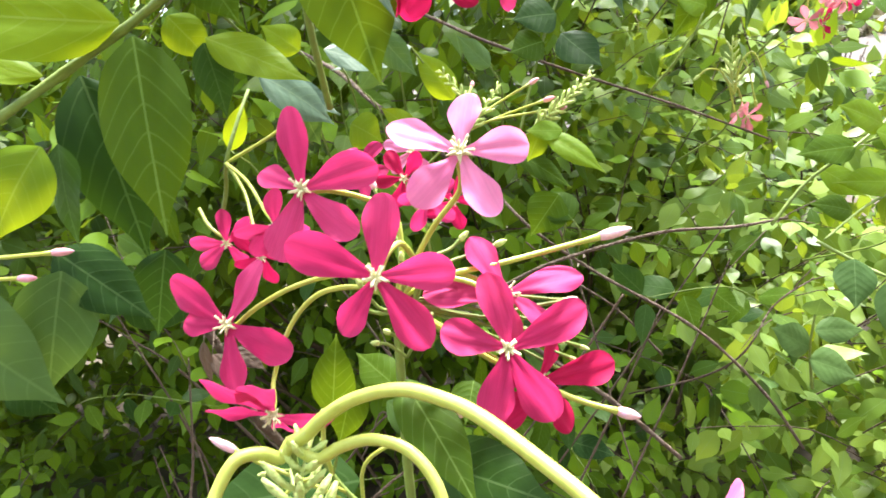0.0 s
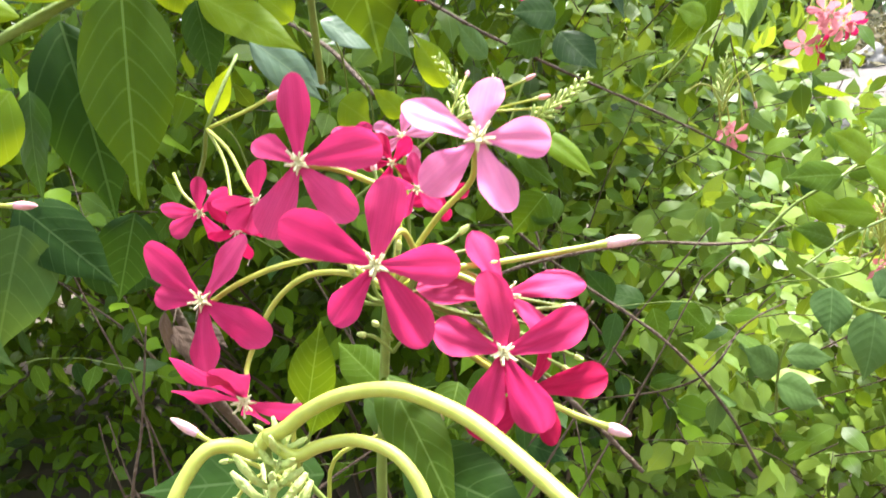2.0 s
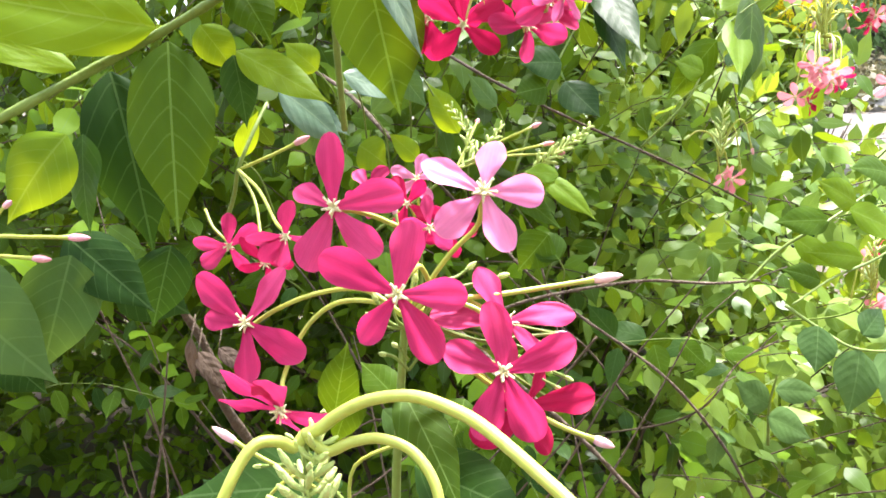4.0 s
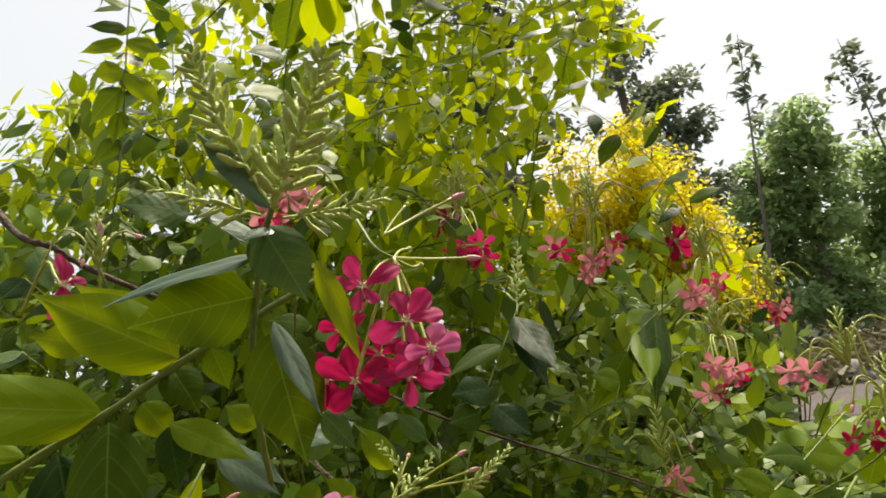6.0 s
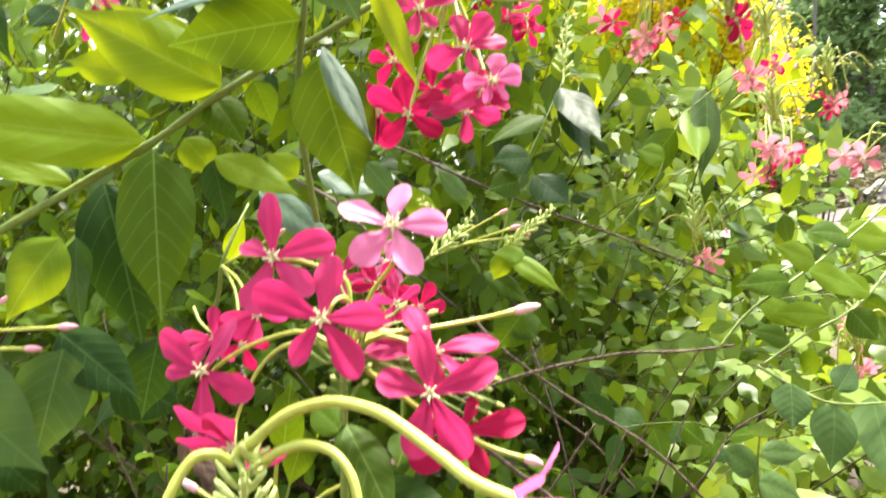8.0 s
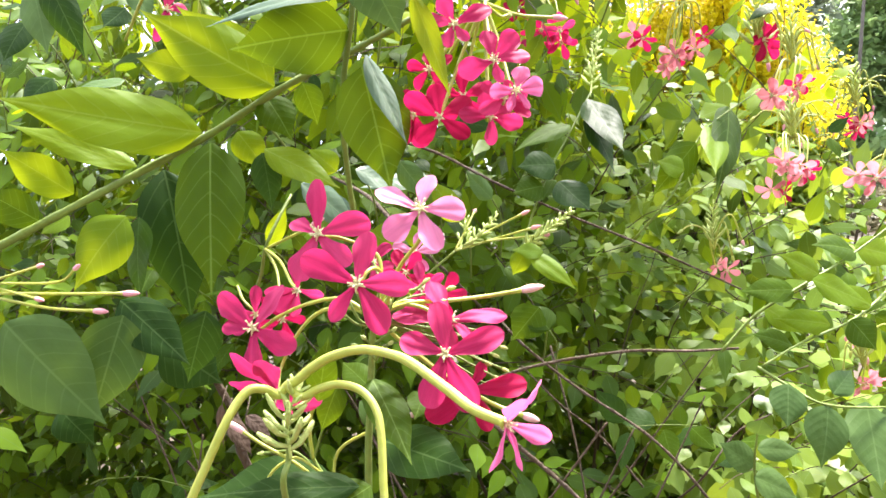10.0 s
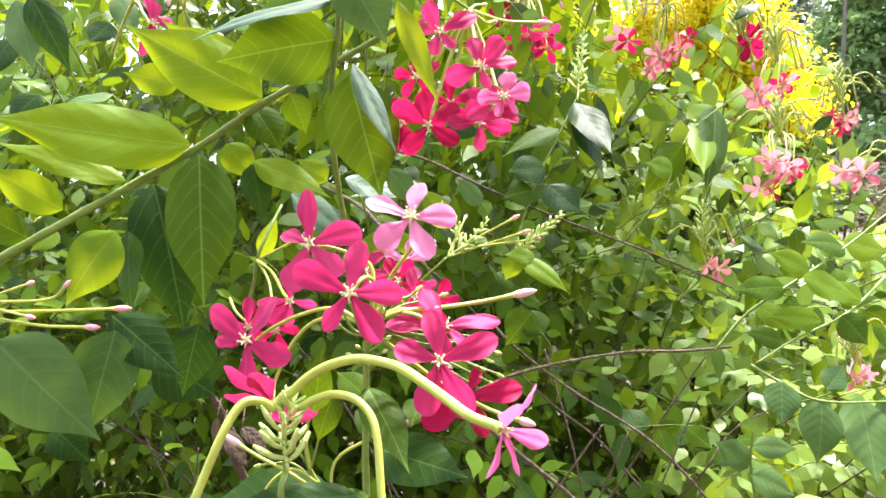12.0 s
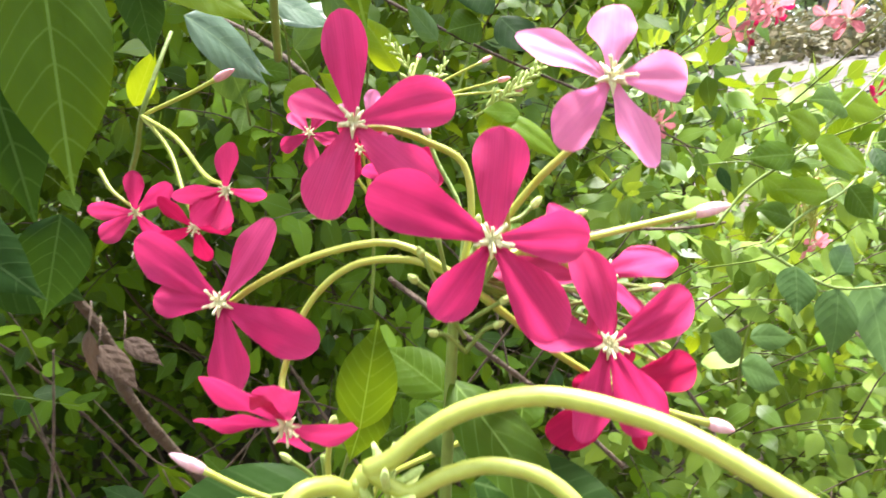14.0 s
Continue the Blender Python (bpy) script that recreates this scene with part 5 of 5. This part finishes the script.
sprig([(-0.1351, 1.1584, 1.6327), (-0.0863, 0.9110, 1.6882), (-0.0488, 0.7254, 1.7043), (-0.0371, 0.6801, 1.7502), (-0.0180, 0.6310, 1.7908), (0.0026, 0.5749, 1.8369)], [
    ((0.0009, 0.5970, 1.8158), (-0.0286, 0.6155, 1.7686), 0.0480, (-0.11, -0.99, 0.07)), ((0.0079, 0.6088, 1.8108), (0.0179, 0.6580, 1.7779), 0.0414, (0.18, -0.98, 0.02)), ((0.0185, 0.6011, 1.8222), (0.0423, 0.6453, 1.7986), 0.0340, (0.27, -0.96, 0.01)),
    ((-0.0279, 0.6488, 1.7824), (-0.0548, 0.6104, 1.7795), 0.0318, (0.03, -0.95, 0.31)), ((-0.0360, 0.6757, 1.7549), (-0.0704, 0.6405, 1.7363), 0.0375, (0.01, -0.97, 0.23)), ((-0.0418, 0.6910, 1.7355), (-0.0032, 0.7274, 1.7443), 0.0329, (0.12, -0.92, 0.37)),
    ((-0.0417, 0.6961, 1.7308), (-0.0682, 0.6726, 1.7011), 0.0355, (0.01, -0.97, 0.23))], LEAF_BRIGHT, "upright sprig with broad dark and sunlit leaves")
sprig([(0.2406, 1.2087, 1.5529), (0.2789, 1.0526, 1.6634), (0.2872, 0.9426, 1.7139), (0.2939, 0.8597, 1.7627), (0.3127, 0.7764, 1.7873), (0.3280, 0.7180, 1.8275)], [
    ((0.3120, 0.7607, 1.7997), (0.3202, 0.7792, 1.7624), 0.0350, (0.18, -0.98, 0.02)), ((0.3024, 0.7762, 1.7960), (0.2774, 0.8011, 1.7888), 0.0273, (0.01, -0.97, 0.23)), ((0.3313, 0.7217, 1.8213), (0.3490, 0.7174, 1.7928), 0.0312, (0.19, -0.98, 0.12)),
    ((0.2911, 0.8206, 1.7775), (0.2821, 0.8502, 1.7620), 0.0283, (-0.09, -0.98, 0.16)), ((0.2875, 0.8707, 1.7639), (0.2681, 0.9264, 1.7590), 0.0291, (0.00, -0.99, 0.15)), ((0.3281, 0.7329, 1.8119), (0.3015, 0.7310, 1.8154), 0.0263, (0.04, -0.92, 0.38))],
    LEAF_BRIGHT, "upright sprig with pointed leaves before the golden bush")


# ---- flower clusters farther off in the shrub ----
def far_cluster(top, drops, mats, seed, size=0.012, tubes=11, label="faded pink and red flowers drooping from pale tubes"):
    """A head of pale tubes that arch over and end in hanging flowers, with a few buds."""
    rng = random.Random(seed)
    t = Vector(top)
    grow = max(1.0, size / 0.0125)
    c = thing("flower_cluster", top, label, "flower", "flower clusters")
    part("stem", stem_mesh("stem", [t + Vector((rng.uniform(-0.06, 0.06), 0.22, -0.10)), t + Vector((rng.uniform(-0.01, 0.01), 0.06, -0.045)), t], 0.0013, 0.0009, SHOOT, top, 10, 6), c)
    spike(c, [t, t + Vector((0.0, 0, 0.02)) * grow, t + Vector((0.002, 0, 0.045)) * grow], 0.0008 * grow, 22, 0.014 * grow, seed + 1)
    for k, d in enumerate(drops):
        p = Vector(d)
        for again in range(2):
            over = t.lerp(p, 0.55) + Vector((rng.uniform(-0.006, 0.006), -0.003, 0.016)) * grow
            flower(c, p, (rng.uniform(-0.7, 0.7), -0.7, rng.uniform(-1.0, -0.1)), size * rng.uniform(0.8, 1.1), [t, over], mats[(k + again) % len(mats)], rng.uniform(0, 72),
                   cup=rng.uniform(0.1, 0.5), seed=seed + k + 7 * again, r=0.0008 * grow)
            p = p + Vector((rng.uniform(-0.014, 0.014), 0.008, rng.uniform(-0.010, 0.006))) * grow
    for k in range(tubes):
        a = rng.uniform(-1.5, 1.5)
        out = Vector((math.sin(a), rng.uniform(-0.5, 0.1), 0)) * rng.uniform(0.02, 0.05) * grow
        rise = Vector((0, 0, rng.uniform(0.018, 0.036))) * grow
        end = t + out + rise * rng.uniform(-0.4, 1.0)
        bud(c, [t, t + out * 0.3 + rise * 0.8, t + out * 0.7 + rise, end], 0.0008 * grow, 0.006 * grow, (BUD_PINK, FUZZ, TUBE)[k % 3])
    return c


MIXED, REDS, PINKS = (PETAL_DEEP, PETAL_SALMON, PETAL_SALMON), (PETAL_DEEP, PETAL_DEEP, PETAL_RED), (PETAL_SALMON, PETAL_SALMON, PETAL_DEEP)
far_cluster((0.3699, 0.9601, 1.6409), ((0.3064, 0.9501, 1.5909), (0.3514, 0.9476, 1.5612), (0.3817, 0.9584, 1.5720), (0.4017, 0.9781, 1.5946), (0.3439, 0.9776, 1.5571)), MIXED, 301, 0.0180, 11)
far_cluster((0.2062, 1.2149, 1.7529), ((0.1768, 1.2020, 1.7419), (0.1819, 1.0855, 1.6519), (0.2055, 1.0530, 1.6391), (0.1981, 1.1186, 1.6549)), REDS, 311, 0.0257, 10)
far_cluster((0.5294, 0.9823, 1.5490), ((0.4620, 0.9037, 1.4892), (0.4994, 0.9097, 1.4976)), PINKS, 321, 0.0190, 11)
far_cluster((0.5011, 1.0364, 1.5777), ((0.5013, 1.0098, 1.5923),), REDS, 331, 0.0260, 5)
far_cluster((0.4375, 0.7982, 1.4183), ((0.3933, 0.7155, 1.3794), (0.4102, 0.7223, 1.3778), (0.4062, 0.7583, 1.3495), (0.4270, 0.7543, 1.3694)), PINKS, 341, 0.0144, 11)
far_cluster((0.6990, 1.1326, 1.5045), ((0.6968, 1.1180, 1.4709), (0.6880, 1.1430, 1.4839), (0.7156, 1.1300, 1.4740)), (PETAL_SALMON, PETAL_DEEP), 351, 0.0179, 11)
far_cluster((0.5536, 0.7413, 1.3595), ((0.4956, 0.7287, 1.3577),), (PETAL_SALMON,), 361, 0.0182, 5)
far_cluster((0.5649, 0.6998, 1.2982), ((0.5253, 0.6878, 1.2834), (0.5388, 0.6862, 1.2761)), REDS, 371, 0.0179, 4)
far_cluster((0.3627, 0.8779, 1.2864), ((0.3673, 0.8842, 1.2645),), PINKS, 381, 0.0168, 3)
far_cluster((0.4736, 0.7384, 1.1470), ((0.4706, 0.7308, 1.1300), (0.4749, 0.7519, 1.1772)), PINKS, 391, 0.0164, 4)
side_flower = thing("flower_cluster", (-0.2090, 0.4779, 1.5324), "crimson flower seen from the side beside broad leaves", "flower", "flower clusters")
flower(side_flower, (-0.1873, 0.4575, 1.5087), (0.75, -0.60, -0.20), 0.0190, [(-0.2445, 0.5124, 1.5038), (-0.2090, 0.4779, 1.5324), (-0.1953, 0.4626, 1.5174)], PETAL_RED, seed=401, r=0.0013, cup=0.25, spokes=((-12, 0.0200), (75, 0.0150), (160, 0.0210), (-160, 0.0230), (20, 0.0150)))
bud(side_flower, [(-0.1741, 0.4877, 1.4893), (-0.1666, 0.4750, 1.5262), (-0.1616, 0.4635, 1.5442)], 0.0012, 0.012, BUD_PALE)
far_cluster((-0.0263, 0.4695, 1.5510), ((-0.0186, 0.4574, 1.5527), (-0.0361, 0.4671, 1.5440)), PINKS, 411, 0.0146, 5)
far_cluster((-0.1657, 0.4683, 1.5207), (), PINKS, 421, 0.0122, 4, "pale upright buds among yellow-green leaves")


# ---- the golden bush ----
def crown(heap, rng, centre, spread, count, size, data, up=(0, -0.4, 0.8)):
    for k in range(count):
        d = Vector((rng.gauss(0, 1), rng.gauss(0, 1), rng.gauss(0, 1)))
        d = d.normalized() * rng.random() ** 0.45
        p = Vector(centre) + Vector((d.x * spread[0], d.y * spread[1], d.z * spread[2]))
        go = Vector((rng.uniform(-1, 1), rng.uniform(-1, 1), rng.uniform(-0.9, 0.4))).normalized()
        s = size * rng.uniform(0.6, 1.3)
        heap.add(data[rng.randrange(len(data))], blade_pose(p, p + go * s, s * 0.55, Vector(up) + Vector((rng.uniform(-0.6, 0.6), rng.uniform(-0.6, 0.6), rng.uniform(-0.5, 0.3)))))


def golden_bush(base, height, wide, seed):
    rng = random.Random(seed)
    b = thing("golden_bush", base, "bright yellow-leaved bush behind the green shrub", "bush")
    heap, lower, sticks = Heap(), Heap(), []
    o = Vector(base)
    for k in range(70):
        a = rng.uniform(0, 6.28)
        out = rng.random() ** 0.6 * wide
        end = o + Vector((math.cos(a) * out, math.sin(a) * out * 0.7, height * (1 - 0.42 * (out / wide) ** 2) * rng.uniform(0.72, 1.0)))
        line = spline([o, o.lerp(end, 0.5) + Vector((0, 0, 0.2)), end], 12)
        sticks.append(line)
        for i in range(4, 13):
            if line[i].z < 0.9 or (line[i].z < 1.75 + 0.8 * (line[i].x - 1.62) and line[i].x > 1.62):
                continue
            high = line[i].z > 1.62 + 0.45 * max(0.0, 1.5 - line[i].x)
            crown(heap if high else lower, rng, line[i], (0.12, 0.12, 0.11), 150 if high else 30, 0.025 if high else 0.055, SPECK)
    part("foliage", heap.mesh("foliage", LEAF_GOLD), b, Matrix())["kind"] = "stuff"
    part("lower_foliage", lower.mesh("lower_foliage", LEAF_PALE), b, Matrix())["kind"] = "stuff"
    part("branchwork", shoot_mesh("branchwork", sticks, 0.007, BARK), b, Matrix())["kind"] = "stuff"
    return b


golden_bush((0.99, 3.3, ground_height(0.99, 3.3)), 2.62, 0.50, 61)
golden_bush((1.46, 3.5, ground_height(1.46, 3.5)), 2.46, 0.44, 62)
golden_bush((1.30, 3.1, ground_height(1.30, 3.1)), 2.50, 0.50, 63)
golden_bush((1.72, 3.3, ground_height(1.72, 3.3)), 1.80, 0.26, 64)


# ---- trees in the distance ----
def tree(base, height, trunk_r, lean, clumps, mat, seed, label, low=0.35, spread=1.6, leaf_size=0.22, per=110, clump=0.8, limbs=9):
    rng = random.Random(seed)
    o = Vector(base)
    t = thing("tree", base, label, "tree", "distant trees")
    top = o + Vector((lean[0], lean[1], height))
    line = spline([o, o.lerp(top, 0.35) + Vector((rng.uniform(-0.1, 0.1) * spread, 0, 0)), o.lerp(top, 0.7), top], 20)
    part("trunk", mesh_of("trunk", *sweep(line, lambda f: trunk_r * (1 - 0.85 * f) * (1.25 if f < 0.03 else 1), 10, base), BARK_TREE), t)
    heap, arms = Heap(), []
    for k in range(limbs):
        q = low + (1 - low) * (k + rng.random()) / limbs
        at = line[min(int(q * 20), 20)]
        a = rng.uniform(0, 6.28)
        r = spread * (1.15 - 0.6 * q) * rng.uniform(0.6, 1.1)
        end = at + Vector((math.cos(a) * r, math.sin(a) * r, rng.uniform(0.1, 0.7) * r))
        arm = spline([at, at.lerp(end, 0.5) + Vector((0, 0, 0.12 * r)), end], 8)
        arms.append(arm)
        for c in range(clumps):
            p = arm[rng.randrange(3, 9)]
            crown(heap, rng, p + Vector((rng.uniform(-1, 1), rng.uniform(-1, 1), rng.uniform(-0.6, 0.6))) * clump * 0.6, (clump, clump, clump * 0.6), per, leaf_size, SPECK)
    part("limbwork", shoot_mesh("limbwork", arms, trunk_r * 0.3, BARK_TREE), t, Matrix())["kind"] = "stuff"
    part("crown", heap.mesh("crown", mat), t, Matrix())["kind"] = "stuff"
    return t


def planted(x, y):
    return (x, y, ground_height(x, y) - 0.05)


tree(planted(2.1, 10.8), 9.0, 0.26, (0.1, 0.3), 3, LEAF_GREY, 71, "dark shaggy tree behind the golden bush", 0.2, 1.2, 0.16, 150, 0.5, 16)
tree(planted(4.3, 10.8), 8.6, 0.13, (0.1, 0.2), 3, LEAF_GREY, 70, "tall dark tree with fine foliage", 0.35, 0.8, 0.13, 75, 0.4, 14)
tree(planted(5.5, 12.0), 5.7, 0.12, (0.1, 0.2), 3, LEAF_GREY, 72, "dark green tree against the sky", 0.3, 0.8, 0.15, 120, 0.45, 14)
tree(planted(10.2, 16.0), 5.3, 0.15, (0.1, 0.2), 4, LEAF_TREE, 73, "broad leafy green tree beyond the path", 0.12, 1.35, 0.2, 115, 0.65, 18)
tree(planted(9.2, 16.8), 4.5, 0.12, (0.1, 0.2), 4, LEAF_TREE, 79, "broad leafy green tree beyond the path", 0.15, 1.0, 0.2, 80, 0.6, 13)
tree(planted(13.2, 17.0), 4.6, 0.15, (0.1, 0.2), 4, LEAF_TREE, 74, "broad leafy green tree beyond the path", 0.15, 1.6, 0.2, 110, 0.7, 14)
tree(planted(7.5, 14.0), 7.1, 0.05, (0.95, 0.0), 1, LEAF_GREY, 75, "thin tall leaning tree with sparse leaves", 0.66, 0.45, 0.24, 9, 0.24, 12)
tree(planted(12.1, 15.0), 7.0, 0.05, (-0.7, 0.0), 1, LEAF_GREY, 76, "thin tall tree with sparse leaves", 0.66, 0.6, 0.24, 18, 0.30, 13)
tree(planted(10.9, 17.5), 6.0, 0.06, (-0.5, 0.0), 1, LEAF_GREY, 77, "thin tall tree with sparse leaves", 0.50, 0.7, 0.22, 20, 0.3, 14)
tree(planted(-4.4, 13.0), 6.6, 0.07, (0.2, 0.0), 1, LEAF_GREY, 78, "slender tree with airy grey-green leaves", 0.5, 0.7, 0.14, 40, 0.4, 8)
brng = random.Random(9)
for k in range(9):
    tree(planted(8.8 + 0.66 * k + brng.uniform(-0.2, 0.2), 17.5 + brng.uniform(0, 3)), brng.uniform(3.4, 4.8), 0.05, (brng.uniform(-0.5, 0.3), 0), 2, LEAF_TREE, 90 + k,
         "slim young tree in a row beyond the path", 0.35, 0.8, 0.2, 60, 0.5, 5)


def woods(name, label, steps, reach, rise, layers, clump, per, size, mat, seed):
    """A belt of trees seen as one mass, along an arc of bearings round the place."""
    rng = random.Random(seed)
    heap = Heap()
    for bearing in steps:
        a = radians(bearing)
        r = reach + rng.uniform(-0.12, 0.15) * reach
        for c in range(layers):
            x, y = math.sin(a) * r, math.cos(a) * r
            crown(heap, rng, (x, y, ground_height(x, y) + 0.7 + c * rise + rng.uniform(-0.3, 0.5)), (clump, clump, clump * 0.85), per, size, SPECK)
    ob = thing(name, (0, reach * math.cos(radians(steps[0])), 0.5), label, "woods", kind="stuff")
    part("foliage", heap.mesh("foliage", mat), ob, Matrix())["kind"] = "stuff"


woods("far_woods", "hazy line of distant green woods", range(-75, 76), 34, 1.3, 2, 1.4, 55, 0.5, LEAF_GREY, 4)
# added out of view to close the place; its height limits the front sky light
woods("near_woods", "unseen green thicket added behind the viewpoint", range(100, 261, 5), 7.0, 1.0, 3, 0.9, 110, 0.3, LEAF_TREE, 5)


def undergrowth():
    """Low dry weeds and leaf litter between the path and the trees."""
    rng = random.Random(23)
    heap = Heap()
    for k in range(420):
        a, r = radians(rng.uniform(12, 48)), rng.uniform(9.6, 17.0)
        x, y = math.sin(a) * r, math.cos(a) * r
        tall = rng.uniform(0.05, 0.38)
        crown(heap, rng, (x, y, ground_height(x, y) + tall * 0.6), (0.32, 0.32, tall), 34, 0.13, SPECK)
    ob = thing("undergrowth", (6, 11, 0.3), "low dry brown and green weeds under the trees", "undergrowth", kind="stuff")
    part("foliage", heap.mesh("foliage", LEAF_DULL), ob, Matrix())["kind"] = "stuff"


undergrowth()


def box(lo, hi, bevel=0.02):
    bm = bmesh.new()
    bmesh.ops.create_cube(bm, size=1.0)
    for v in bm.verts:
        v.co = Vector([(a + b) / 2 + c * (b - a) for a, b, c in zip(lo, hi, v.co)])
    bmesh.ops.bevel(bm, geom=bm.edges[:], offset=bevel, segments=1, affect="EDGES")
    me = bpy.data.meshes.new("box")
    bm.to_mesh(me)
    bm.free()
    return me


def with_material(me, mat):
    me.materials.append(mat)
    return me


def white_house(at):
    h = thing("house", at, "small white plastered house glimpsed between trunks", "house")
    part("wall", with_material(box((-0.8, 0, -0.1), (0.8, 1.8, 1.25), 0.03), PLASTER), h)
    part("roof", with_material(box((-0.95, -0.2, 1.25), (0.95, 2.0, 1.35), 0.04), ROOFING), h)
    part("door", with_material(box((-0.5, -0.03, -0.05), (-0.1, 0.02, 0.95), 0.01), SHADE), h)
    part("window", with_material(box((0.25, -0.03, 0.5), (0.6, 0.02, 0.95), 0.01), SHADE), h)


white_house((11.9, 20.5, ground_height(11.9, 20.5)))


def rock(at, size, seed):
    bm = bmesh.new()
    bmesh.ops.create_icosphere(bm, subdivisions=4, radius=1.0)
    for v in bm.verts:
        n = noise.noise(v.co * 1.3 + Vector((seed, 0, 0))) * 0.35 + noise.noise(v.co * 4 + Vector((seed, 3, 0))) * 0.08
        v.co = Vector((v.co.x * size[0], v.co.y * size[1], v.co.z * size[2])) * (1 + n)
    me = bpy.data.meshes.new("boulder")
    bm.to_mesh(me)
    bm.free()
    me.polygons.foreach_set("use_smooth", [True] * len(me.polygons))
    thing("boulder", at, "grey weathered boulder beside the sandy path", "rock", "boulders", me=with_material(me, STONE))


rock((5.3, 8.3, ground_height(5.3, 8.3) + 0.06), (0.24, 0.2, 0.2), 1)
rock((3.1, 5.0, ground_height(3.1, 5.0) + 0.1), (0.35, 0.3, 0.28), 2)
rock((3.6, 5.2, ground_height(3.6, 5.2) + 0.1), (0.30, 0.3, 0.24), 3)
